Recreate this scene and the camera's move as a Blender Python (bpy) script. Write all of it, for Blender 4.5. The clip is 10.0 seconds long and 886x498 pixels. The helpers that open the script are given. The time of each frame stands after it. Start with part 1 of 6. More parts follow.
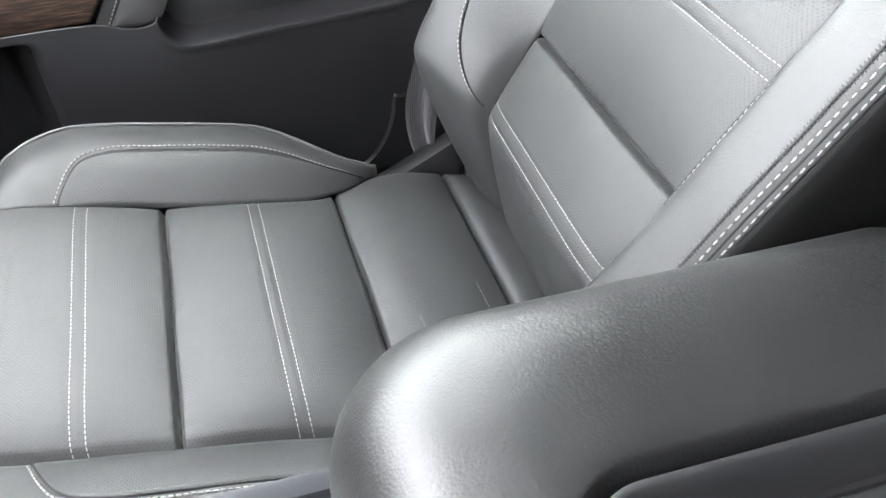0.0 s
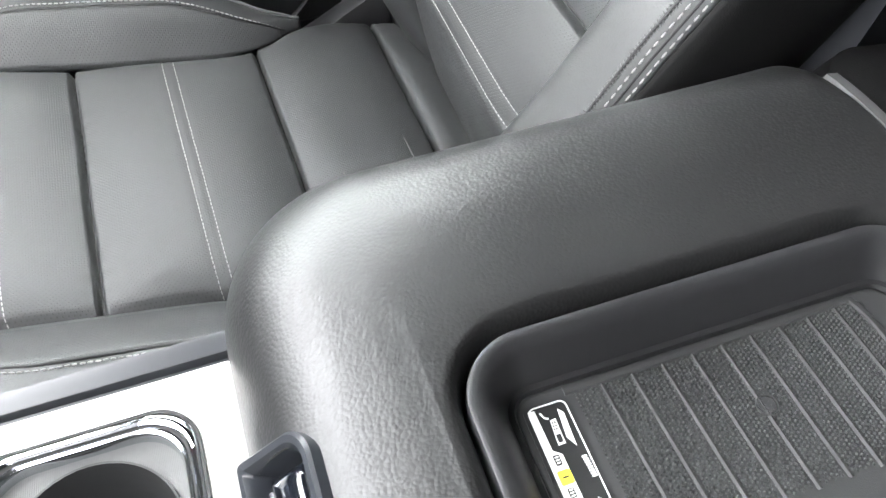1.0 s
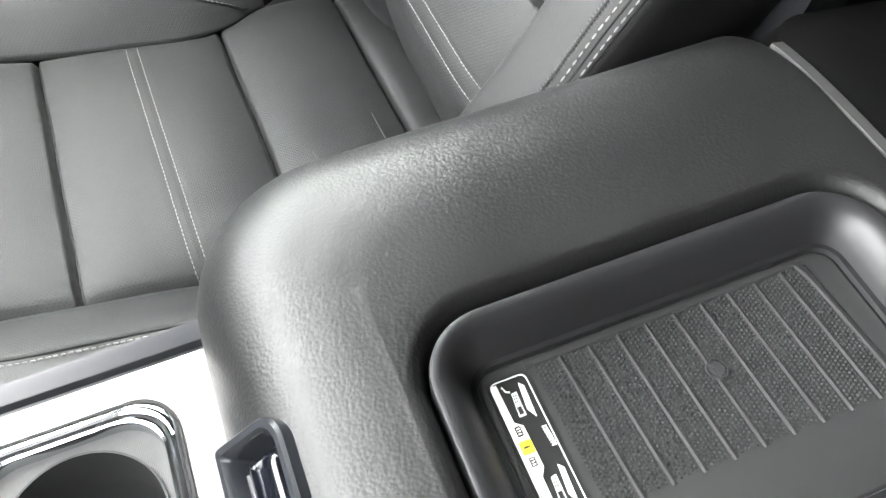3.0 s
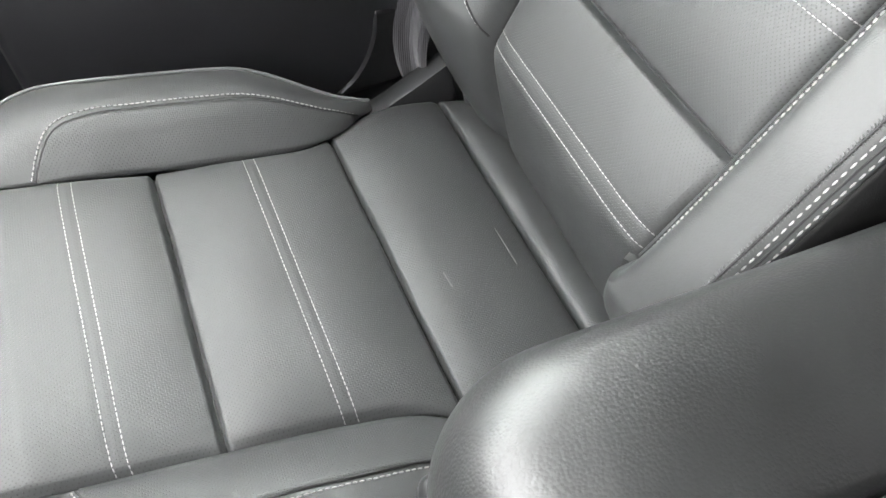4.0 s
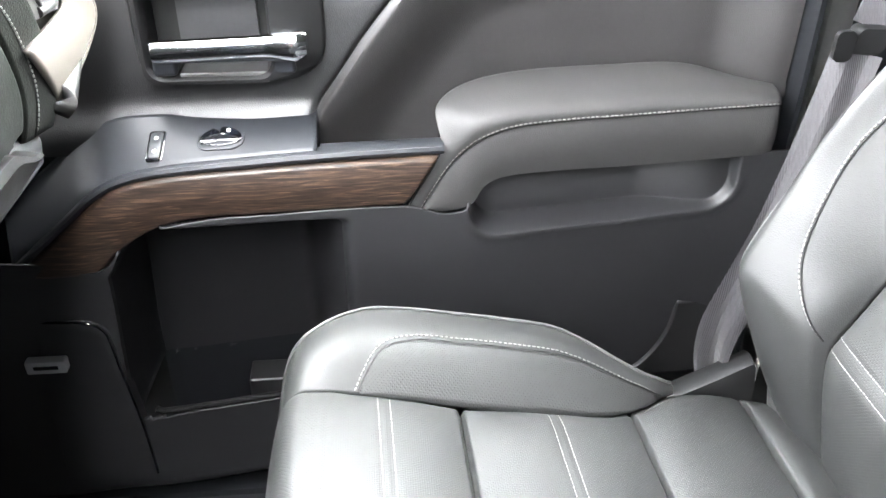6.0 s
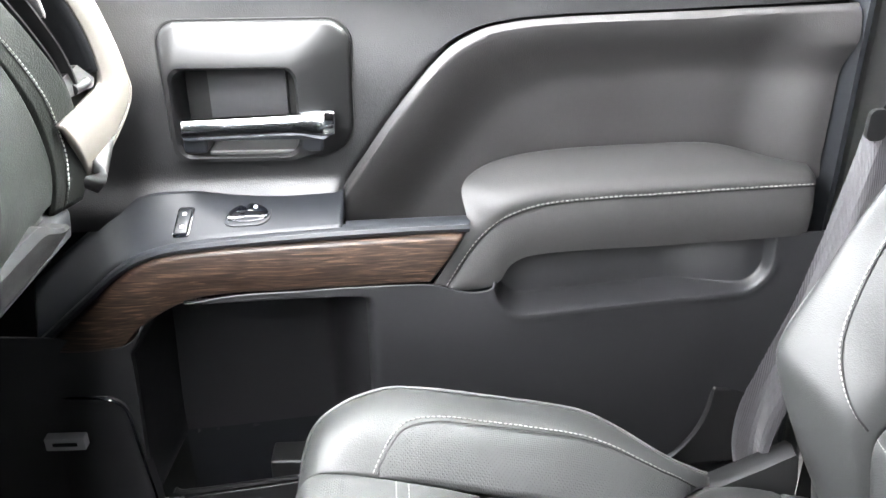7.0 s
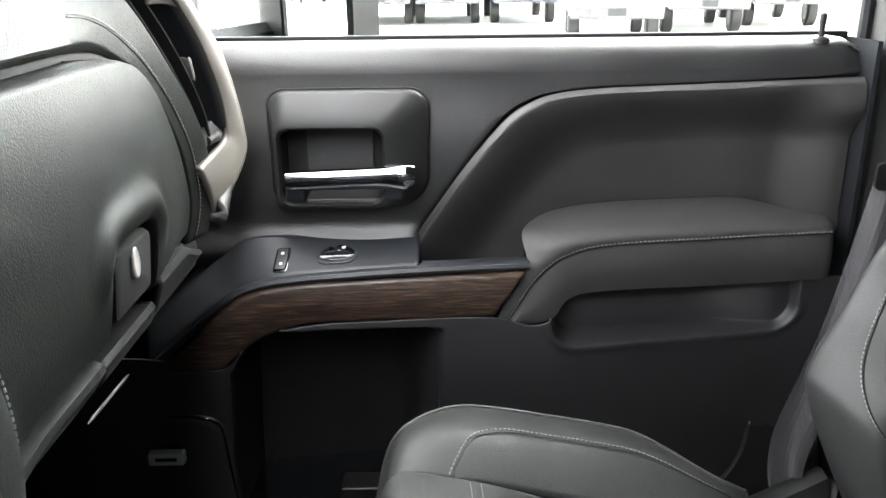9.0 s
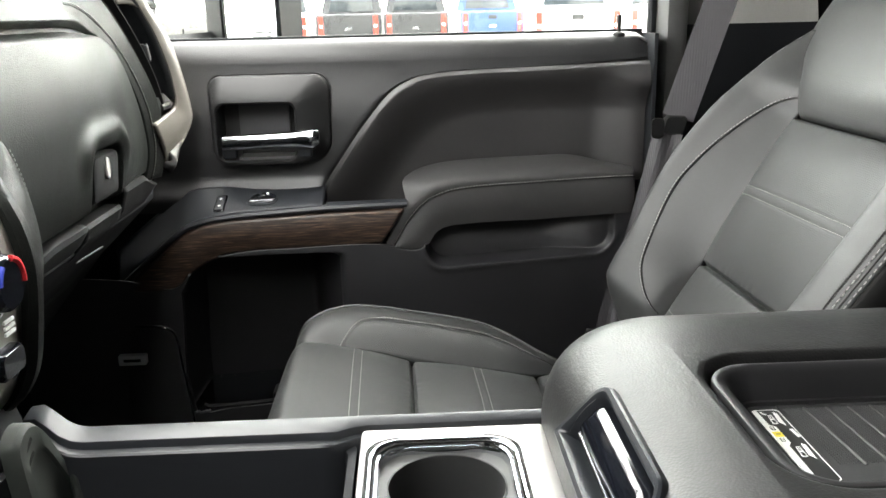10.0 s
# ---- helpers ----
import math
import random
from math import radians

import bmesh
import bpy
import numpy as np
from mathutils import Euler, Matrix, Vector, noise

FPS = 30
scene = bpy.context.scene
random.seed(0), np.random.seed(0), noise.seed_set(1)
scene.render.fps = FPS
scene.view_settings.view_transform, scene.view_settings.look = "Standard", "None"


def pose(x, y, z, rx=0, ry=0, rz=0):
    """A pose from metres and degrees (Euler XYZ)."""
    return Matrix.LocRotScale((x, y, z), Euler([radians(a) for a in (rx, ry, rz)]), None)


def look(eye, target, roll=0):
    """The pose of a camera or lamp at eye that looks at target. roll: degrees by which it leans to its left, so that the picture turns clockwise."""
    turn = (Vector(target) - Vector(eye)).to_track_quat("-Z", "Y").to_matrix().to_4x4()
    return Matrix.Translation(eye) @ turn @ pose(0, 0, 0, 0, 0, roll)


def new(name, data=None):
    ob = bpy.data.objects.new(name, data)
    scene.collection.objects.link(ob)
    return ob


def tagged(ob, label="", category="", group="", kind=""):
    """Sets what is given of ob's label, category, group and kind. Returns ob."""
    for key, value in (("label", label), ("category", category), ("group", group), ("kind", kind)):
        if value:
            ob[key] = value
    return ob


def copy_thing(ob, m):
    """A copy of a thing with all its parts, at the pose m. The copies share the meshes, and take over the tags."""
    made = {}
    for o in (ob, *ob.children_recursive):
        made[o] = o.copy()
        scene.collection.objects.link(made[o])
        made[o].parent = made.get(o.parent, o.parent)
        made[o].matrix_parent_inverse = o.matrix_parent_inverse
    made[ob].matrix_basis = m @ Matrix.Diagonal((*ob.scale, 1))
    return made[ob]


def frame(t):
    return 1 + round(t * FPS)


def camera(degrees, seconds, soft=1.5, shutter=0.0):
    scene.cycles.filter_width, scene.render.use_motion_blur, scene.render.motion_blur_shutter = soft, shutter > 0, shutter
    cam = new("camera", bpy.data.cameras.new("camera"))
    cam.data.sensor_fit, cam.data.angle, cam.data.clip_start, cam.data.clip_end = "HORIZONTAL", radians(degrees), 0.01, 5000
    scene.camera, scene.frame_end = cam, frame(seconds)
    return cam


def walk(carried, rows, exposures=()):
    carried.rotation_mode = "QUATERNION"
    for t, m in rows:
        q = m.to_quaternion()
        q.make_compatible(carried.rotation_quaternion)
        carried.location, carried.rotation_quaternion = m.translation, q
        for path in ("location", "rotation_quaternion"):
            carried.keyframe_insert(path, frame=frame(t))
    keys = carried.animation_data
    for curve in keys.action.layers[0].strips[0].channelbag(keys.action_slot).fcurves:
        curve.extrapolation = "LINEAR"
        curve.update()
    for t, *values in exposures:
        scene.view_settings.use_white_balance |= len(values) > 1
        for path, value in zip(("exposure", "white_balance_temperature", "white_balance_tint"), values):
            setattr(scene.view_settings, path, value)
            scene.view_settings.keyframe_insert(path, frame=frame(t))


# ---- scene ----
cam = camera(56.5, 10.0)
PATH = [
    (0, (0.105, -0.432, 0.976), (0.494, 0.985, -0.38), -0.7),
    (0.5, (0.134, -0.405, 0.954), (0.525, 0.848, -0.555), -0.6),
    (1, (0.152, -0.439, 0.971), (0.525, 0.707, -0.625), -1.0),
    (1.5, (0.173, -0.453, 0.983), (0.566, 0.658, -0.633), -0.8),
    (2, (0.172, -0.45, 0.988), (0.56, 0.63, -0.65), -1.1),
    (3.3, (0.155, -0.436, 0.99), (0.535, 0.618, -0.667), -2.2),
    (3.5, (0.131, -0.41, 1.007), (0.525, 0.632, -0.653), -1.2),
    (4, (0.061, -0.312, 1.012), (0.502, 0.819, -0.577), -0.4),
    (4.5, (-0.022, -0.218, 1.012), (0.46, 1.116, -0.398), 0.3),
    (5, (-0.043, -0.247, 0.977), (0.296, 1.242, -0.313), 0.7),
    (5.5, (-0.057, -0.282, 0.995), (0.229, 1.33, -0.153), 0.5),
    (6, (-0.083, -0.296, 0.981), (0.072, 1.39, -0.084), 0.4),
    (6.2, (-0.096, -0.319, 0.979), (-0.005, 1.411, -0.021), -0.2),
    (7.3, (-0.06, -0.284, 0.962), (0.006, 1.514, 0.087), -0.5),
    (7.5, (-0.065, -0.285, 0.962), (0.008, 1.512, 0.086), -0.3),
    (8, (-0.087, -0.328, 0.991), (-0.02, 1.485, 0.15), -0.1),
    (8.5, (-0.082, -0.382, 0.98), (-0.057, 1.472, 0.23), -0.3),
    (9, (-0.123, -0.44, 0.95), (-0.108, 1.45, 0.296), -0.6),
    (9.5, (-0.077, -0.599, 0.878), (-0.025, 1.306, 0.272), -0.8),
    (9.7, (-0.03, -0.678, 0.888), (0.015, 1.233, 0.302), -1.2),
    (10, (0.002, -0.818, 0.896), (0.072, 1.104, 0.346), -1.3),
]
SKY, SUN = 3.2, 0.35
EXPOSURES = [(0, 1.75, 6550, 9.5), (2, 1.52, 6750, 8.5), (3.5, 1.55, 6800, 8), (4.5, 1.92, 6800, 7.5),
             (5.5, 2.42, 6700, 8.5), (6.2, 2.67, 6650, 9), (7.5, 2.39, 6650, 9), (8.5, 1.36, 6700, 8.5),
             (9, .96, 6750, 8.5), (9.5, 1.05, 6900, 7.5), (10, .72, 7050, 7)]
walk(cam, [(t, look(eye, target, roll)) for t, eye, target, roll in PATH], EXPOSURES)

# ---- world and light: bright overcast day ----
GROUND = -0.64
world = bpy.data.worlds.new("overcast_sky")
scene.world = world
world.use_nodes = True
wn, wl = world.node_tree.nodes, world.node_tree.links
sky = wn.new("ShaderNodeTexSky")
sky.sky_type, sky.sun_disc = "NISHITA", False
sky.sun_elevation, sky.sun_rotation = radians(50), radians(70)
sky.air_density, sky.dust_density = 1.0, 1.5
grey = wn.new("ShaderNodeHueSaturation")
grey.inputs["Saturation"].default_value = 0.12
wl.new(sky.outputs["Color"], grey.inputs["Color"])
wl.new(grey.outputs["Color"], wn["Background"].inputs["Color"])
wn["Background"].inputs["Strength"].default_value = SKY
sun = new("sun", bpy.data.lights.new("sun", "SUN"))
sun.data.energy, sun.data.angle, sun.data.color = SUN, radians(85), (1.0, 0.98, 0.95)
sun.matrix_world = look((4.0, 0.4, 4.8), (0, 0, 0.4))


# ---- materials ----
def nodes_of(m):
    m.use_nodes = True
    return m.node_tree.nodes, m.node_tree.links, m.node_tree.nodes["Principled BSDF"]


def mat(name, col, rough, metal=0.0, spec=0.5, vary=0.18, vscale=9.0, grain=None, coat=0.0, rvary=0.08, sheen=0.0):
    """A surface with slow colour and gloss changes, and a fine relief. grain: (kind, size in m, strength)."""
    m = bpy.data.materials.new(name)
    n, l, b = nodes_of(m)
    b.inputs["Metallic"].default_value = metal
    b.inputs["Specular IOR Level"].default_value = spec
    b.inputs["Coat Weight"].default_value = coat
    b.inputs["Coat Roughness"].default_value = 0.06
    b.inputs["Sheen Weight"].default_value = sheen
    tc = n.new("ShaderNodeTexCoord")
    big = n.new("ShaderNodeTexNoise")
    big.inputs["Scale"].default_value, big.inputs["Detail"].default_value = vscale, 4.0
    l.new(tc.outputs["Object"], big.inputs["Vector"])
    fine = n.new("ShaderNodeTexNoise")
    fine.inputs["Scale"].default_value, fine.inputs["Detail"].default_value = vscale * 22, 3.0
    l.new(tc.outputs["Object"], fine.inputs["Vector"])
    blend = n.new("ShaderNodeMath")
    blend.operation = "MULTIPLY_ADD"
    blend.inputs[1].default_value = 0.35
    l.new(fine.outputs["Fac"], blend.inputs[0])
    l.new(big.outputs["Fac"], blend.inputs[2])
    ramp = n.new("ShaderNodeMix")
    ramp.data_type = "RGBA"
    ramp.inputs[6].default_value = (*[c * (1 - vary) for c in col], 1)
    ramp.inputs[7].default_value = (*[c * (1 + vary) for c in col], 1)
    span = n.new("ShaderNodeMapRange")
    span.inputs[1].default_value, span.inputs[2].default_value = 0.45, 0.95
    l.new(blend.outputs[0], span.inputs[0])
    l.new(span.outputs[0], ramp.inputs[0])
    l.new(ramp.outputs[2], b.inputs["Base Color"])
    gloss = n.new("ShaderNodeMapRange")
    gloss.inputs[3].default_value, gloss.inputs[4].default_value = rough - rvary, rough + rvary
    l.new(span.outputs[0], gloss.inputs[0])
    l.new(gloss.outputs[0], b.inputs["Roughness"])
    m["tint"] = ramp.name
    if grain:
        kind, size, strength = grain
        if kind == "pebble":
            g = n.new("ShaderNodeTexVoronoi")
            g.feature = "SMOOTH_F1"
            g.inputs["Scale"].default_value, g.inputs["Smoothness"].default_value = 1 / size, 0.2
            warp = n.new("ShaderNodeTexNoise")
            warp.inputs["Scale"].default_value = 0.35 / size
            mixv = n.new("ShaderNodeMix")
            mixv.data_type = "VECTOR"
            mixv.inputs[0].default_value = size * 0.55
            l.new(tc.outputs["Object"], warp.inputs["Vector"])
            l.new(tc.outputs["Object"], mixv.inputs[4])
            l.new(warp.outputs["Color"], mixv.inputs[5])
            l.new(mixv.outputs[1], g.inputs["Vector"])
            out = g.outputs["Distance"]
        elif kind == "leather":
            # flat cells parted by fine creases
            g = n.new("ShaderNodeTexVoronoi")
            g.feature = "DISTANCE_TO_EDGE"
            g.inputs["Scale"].default_value = 1 / size
            warp = n.new("ShaderNodeTexNoise")
            warp.inputs["Scale"].default_value, warp.inputs["Detail"].default_value = 0.5 / size, 2.0
            mixv = n.new("ShaderNodeMix")
            mixv.data_type = "VECTOR"
            mixv.inputs[0].default_value = size * 0.5
            l.new(tc.outputs["Object"], warp.inputs["Vector"])
            l.new(tc.outputs["Object"], mixv.inputs[4])
            l.new(warp.outputs["Color"], mixv.inputs[5])
            l.new(mixv.outputs[1], g.inputs["Vector"])
            flat = n.new("ShaderNodeMapRange")
            flat.interpolation_type = "SMOOTHSTEP"
            flat.inputs[2].default_value = 0.45
            l.new(g.outputs["Distance"], flat.inputs[0])
            out = flat.outputs[0]
        elif kind == "weave":
            g = n.new("ShaderNodeTexWave")
            g.inputs["Scale"].default_value, g.inputs["Distortion"].default_value = 0.3 / size, 0.4
            l.new(tc.outputs["Object"], g.inputs["Vector"])
            out = g.outputs["Fac"]
        else:
            g = n.new("ShaderNodeTexNoise")
            g.inputs["Scale"].default_value, g.inputs["Detail"].default_value = 1 / size, 2.0
            l.new(tc.outputs["Object"], g.inputs["Vector"])
            out = g.outputs["Fac"]
        bump = n.new("ShaderNodeBump")
        bump.name = "relief"
        bump.invert = kind == "pebble"
        bump.inputs["Strength"].default_value, bump.inputs["Distance"].default_value = strength, size * (0.12 if kind == "leather" else 0.3)
        l.new(out, bump.inputs["Height"])
        # slow unevenness of the surface beneath the grain
        soft = n.new("ShaderNodeBump")
        soft.inputs["Strength"].default_value, soft.inputs["Distance"].default_value = 0.25, 0.004
        l.new(big.outputs["Fac"], soft.inputs["Height"])
        l.new(soft.outputs["Normal"], bump.inputs["Normal"])
        l.new(bump.outputs["Normal"], b.inputs["Normal"])
    return m


def perforate(m, a, c, pitch=0.0042, radius=0.085):
    """Rows of small punched holes, laid out on two of the object's axes."""
    n, l, b = nodes_of(m)
    tc, sep, comb = n.new("ShaderNodeTexCoord"), n.new("ShaderNodeSeparateXYZ"), n.new("ShaderNodeCombineXYZ")
    l.new(tc.outputs["Object"], sep.inputs[0])
    l.new(sep.outputs[a], comb.inputs[0])
    l.new(sep.outputs[c], comb.inputs[1])
    found = []
    for shift in (0.0, 0.5):
        grid = n.new("ShaderNodeVectorMath")
        grid.operation = "MULTIPLY_ADD"
        grid.inputs[1].default_value, grid.inputs[2].default_value = (1 / pitch, 1 / pitch, 0), (shift + 100, shift + 100, 0.5)
        l.new(comb.outputs[0], grid.inputs[0])
        cell = n.new("ShaderNodeVectorMath")
        cell.operation = "FRACTION"
        l.new(grid.outputs[0], cell.inputs[0])
        far = n.new("ShaderNodeVectorMath")
        far.operation = "DISTANCE"
        far.inputs[1].default_value = (0.5, 0.5, 0.5)
        l.new(cell.outputs[0], far.inputs[0])
        found.append(far.outputs["Value"])
    least = n.new("ShaderNodeMath")
    least.operation = "MINIMUM"
    l.new(found[0], least.inputs[0])
    l.new(found[1], least.inputs[1])
    hole = n.new("ShaderNodeMapRange")
    hole.inputs[1].default_value, hole.inputs[2].default_value = radius, radius + 0.08
    l.new(least.outputs[0], hole.inputs[0])
    old = b.inputs["Base Color"].links[0].from_socket
    dark = n.new("ShaderNodeMix")
    dark.data_type = "RGBA"
    dark.inputs[6].default_value = (0.022, 0.022, 0.022, 1)
    l.new(hole.outputs[0], dark.inputs[0])
    l.new(old, dark.inputs[7])
    l.new(dark.outputs[2], b.inputs["Base Color"])
    pit = n.new("ShaderNodeBump")
    pit.inputs["Strength"].default_value, pit.inputs["Distance"].default_value = 0.5, 0.0006
    l.new(hole.outputs[0], pit.inputs["Height"])
    l.new(b.inputs["Normal"].links[0].from_socket, pit.inputs["Normal"])
    l.new(pit.outputs["Normal"], b.inputs["Normal"])
    return m


LEATHER = (0.038, 0.039, 0.039)
M_SEAT = mat("seat_leather", LEATHER, 0.50, grain=("pebble", 0.0015, 0.3), spec=0.5)
M_PERF = perforate(mat("perforated_leather", LEATHER, 0.50, grain=("pebble", 0.0015, 0.25), spec=0.5), 0, 1)
M_PERF_BACK = perforate(mat("perforated_back_leather", LEATHER, 0.50, grain=("pebble", 0.0015, 0.25), spec=0.5), 1, 2, radius=0.085)
# near-black tone holds the shade on the backrest's side and the rear pad
M_SHADED_SIDE = mat("shaded_side_vinyl", (0.006, 0.006, 0.006), 0.6, grain=("leather", 0.0018, 0.3), spec=0.12)
M_LID = mat("armrest_vinyl", (0.010, 0.010, 0.010), 0.44, grain=("pebble", 0.0021, 0.30), spec=0.66)
M_DASH = mat("dash_vinyl", (0.008, 0.0090, 0.0082), 0.42, grain=("pebble", 0.0017, 0.45), spec=0.15)
M_DOOR = mat("door_vinyl", (0.022, 0.022, 0.023), 0.42, grain=("pebble", 0.0014, 0.4), spec=0.7)
M_DOOR_LEATHER = mat("door_leather", (0.034, 0.0325, 0.033), 0.44, grain=("pebble", 0.0014, 0.35), spec=0.55)
M_ARM = mat("armrest_leather", (0.045, 0.044, 0.044), 0.58, grain=("pebble", 0.0014, 0.35), spec=0.45)
M_PLASTIC = mat("black_plastic", (0.013, 0.013, 0.0135), 0.44, grain=("noise", 0.0012, 0.1), spec=0.5)
M_PANEL = mat("door_panel_plastic", (0.020, 0.020, 0.022), 0.48, grain=("noise", 0.0009, 0.2), spec=0.6)
M_LIP = mat("matte_black_lip", (0.009, 0.009, 0.0095), 0.6, grain=("noise", 0.001, 0.3), spec=0.15)
M_SATIN = mat("satin_black_trim", (0.018, 0.020, 0.024), 0.38, spec=0.5)
M_RAIL = mat("satin_console_rail", (0.022, 0.024, 0.028), 0.36, vary=0.05, rvary=0.02, spec=0.6)
M_CUPTRAY = mat("fine_ribbed_tray", (0.070, 0.070, 0.068), 0.5, grain=("weave", 0.0009, 0.35))
M_ROOF = mat("darkened_headliner", (0.035, 0.035, 0.034), 0.9, vary=0.06, grain=("noise", 0.0015, 0.3), spec=0.2)
M_STRIP = mat("grey_hinge_strip", (0.075, 0.075, 0.074), 0.5, grain=("noise", 0.001, 0.15))
M_GLOSS = mat("gloss_black", (0.006, 0.007, 0.010), 0.08, spec=0.6, coat=0.6, rvary=0.03)
M_GREYP = mat("grey_plastic", (0.07, 0.07, 0.07), 0.5, grain=("noise", 0.001, 0.15))
M_DARK = mat("footwell_plastic", (0.011, 0.012, 0.014), 0.6, grain=("noise", 0.001, 0.2), spec=0.2)
M_SILVER = mat("satin_silver", (0.46, 0.45, 0.435), 0.42, metal=0.7, vary=0.06, grain=("noise", 0.0007, 0.04))
M_BEIGE = mat("warm_silver_trim", (0.13, 0.121, 0.109), 0.48, metal=0.35, vary=0.06, grain=("noise", 0.0007, 0.04))
M_CHROME = mat("chrome", (0.60, 0.62, 0.65), 0.11, metal=1.0, vary=0.03, rvary=0.03)
M_THREAD = mat("light_grey_thread", (0.28, 0.276, 0.265), 0.7, vary=0.25, vscale=60, grain=("noise", 0.0006, 0.4))
M_PIPING = mat("grey_piping", (0.10, 0.10, 0.10), 0.5, grain=("noise", 0.001, 0.3))
M_BLACKLINE = mat("black_line_and_shade", (0.008, 0.008, 0.008), 0.7)
M_FLAP = mat("flap_rubber", (0.036, 0.041, 0.037), 0.55, grain=("noise", 0.001, 0.2), spec=0.4)
# door panel plastic in a darker, duller tone that paints in the bin's shade
M_BIN_SHADE = mat("shaded_bin_plastic", (0.018, 0.018, 0.020), 0.6, grain=("noise", 0.001, 0.2), spec=0.25)
M_RIM = mat("tray_rim_plastic", (0.018, 0.018, 0.019), 0.40, grain=("noise", 0.0007, 0.3), spec=0.65, rvary=0.03)
M_RUBBER = mat("ribbed_rubber", (0.031, 0.0315, 0.0315), 0.62, grain=("noise", 0.0008, 0.3), spec=0.4)
M_WEB = mat("belt_webbing", (0.030, 0.028, 0.032), 0.75, vary=0.1, vscale=20, grain=("weave", 0.0022, 0.4), sheen=0.15)
M_CARPET = mat("carpet", (0.02, 0.02, 0.021), 0.95, vary=0.35, vscale=60, grain=("noise", 0.002, 0.9), spec=0.1)
M_CLOTH = mat("headliner_cloth", (0.36, 0.355, 0.34), 0.9, vary=0.06, grain=("noise", 0.0015, 0.3), spec=0.2)
M_STICKER = mat("sticker_black", (0.015, 0.015, 0.015), 0.45)
M_WHITE = mat("white_print", (0.75, 0.75, 0.74), 0.5, vary=0.05)
M_YELLOW = mat("yellow_print", (0.75, 0.62, 0.05), 0.5, vary=0.05)
M_RED = mat("red_print", (0.7, 0.02, 0.03), 0.4, vary=0.05)
M_BLUE = mat("blue_print", (0.02, 0.04, 0.4), 0.4, vary=0.05)
M_DARK_CHROME = mat("dark_chrome", (0.14, 0.14, 0.15), 0.25, metal=1.0, vary=0.05)
M_BADGE = mat("brushed_badge", (0.62, 0.63, 0.64), 0.45, metal=0.2, vary=0.06)
M_HANDLE_BACK = mat("bezel_back_plastic", (0.05, 0.05, 0.053), 0.5, grain=("noise", 0.001, 0.15))
M_SCUFF = mat("worn_leather_scuff", (0.10, 0.10, 0.095), 0.55, vary=0.4, vscale=120)

# dark open-pore wood, grain along x
M_WOOD = bpy.data.materials.new("dark_open_pore_wood")
n, l, b = nodes_of(M_WOOD)
tc = n.new("ShaderNodeTexCoord")
stretch = n.new("ShaderNodeMapping")
stretch.inputs["Rotation"].default_value = (0, radians(4), 0)
stretch.inputs["Scale"].default_value = (20, 120, 330)
l.new(tc.outputs["Object"], stretch.inputs["Vector"])
warp = n.new("ShaderNodeTexNoise")
warp.inputs["Scale"].default_value, warp.inputs["Detail"].default_value, warp.inputs["Distortion"].default_value = 1.0, 5.0, 1.3
l.new(stretch.outputs[0], warp.inputs["Vector"])
ramp = n.new("ShaderNodeValToRGB")
for place, colour in ((0.36, (0.014, 0.0085, 0.006, 1)), (0.50, (0.036, 0.022, 0.0155, 1)), (0.6, (0.064, 0.040, 0.028, 1)), (0.69, (0.13, 0.082, 0.056, 1))):
    e = ramp.color_ramp.elements.new(place)
    e.color = colour
ramp.color_ramp.elements.remove(ramp.color_ramp.elements[0])
ramp.color_ramp.elements.remove(ramp.color_ramp.elements[-1])
l.new(warp.outputs["Fac"], ramp.inputs["Fac"])
l.new(ramp.outputs["Color"], b.inputs["Base Color"])
b.inputs["Roughness"].default_value = 0.42
bump = n.new("ShaderNodeBump")
bump.inputs["Strength"].default_value, bump.inputs["Distance"].default_value = 0.35, 0.0006
l.new(warp.outputs["Fac"], bump.inputs["Height"])
l.new(bump.outputs["Normal"], b.inputs["Normal"])


def clear_glass(name, tint=(1, 1, 1)):
    m = bpy.data.materials.new(name)
    n, l, b = nodes_of(m)
    b.inputs["Base Color"].default_value = (*tint, 1)
    b.inputs["Roughness"].default_value, b.inputs["IOR"].default_value = 0.0, 1.02
    b.inputs["Transmission Weight"].default_value = 1.0
    return m


M_GLASS = clear_glass("window_glass", (0.64, 0.67, 0.66))
M_MIRROR = mat("mirror_glass", (0.85, 0.87, 0.88), 0.02, metal=1.0, vary=0.01, rvary=0.01)


# ---- mesh helpers ----
def catmull(pts, n):
    """n points on a smooth curve through pts."""
    p = np.array(pts, float)
    p = np.vstack([2 * p[0] - p[1], p, 2 * p[-1] - p[-2]])
    chord = np.cumsum(np.r_[0, np.linalg.norm(np.diff(p[1:-1], axis=0), axis=1)])
    out = []
    for s in np.linspace(0, chord[-1], n):
        i = min(int(np.searchsorted(chord, s, side="right")) - 1, len(chord) - 2)
        w = (s - chord[i]) / max(chord[i + 1] - chord[i], 1e-9)
        a, b_, c, d = p[i], p[i + 1], p[i + 2], p[i + 3]
        out.append(0.5 * (2 * b_ + (c - a) * w + (2 * a - 5 * b_ + 4 * c - d) * w * w + (3 * b_ - a - 3 * c + d) * w**3))
    return np.array(out)


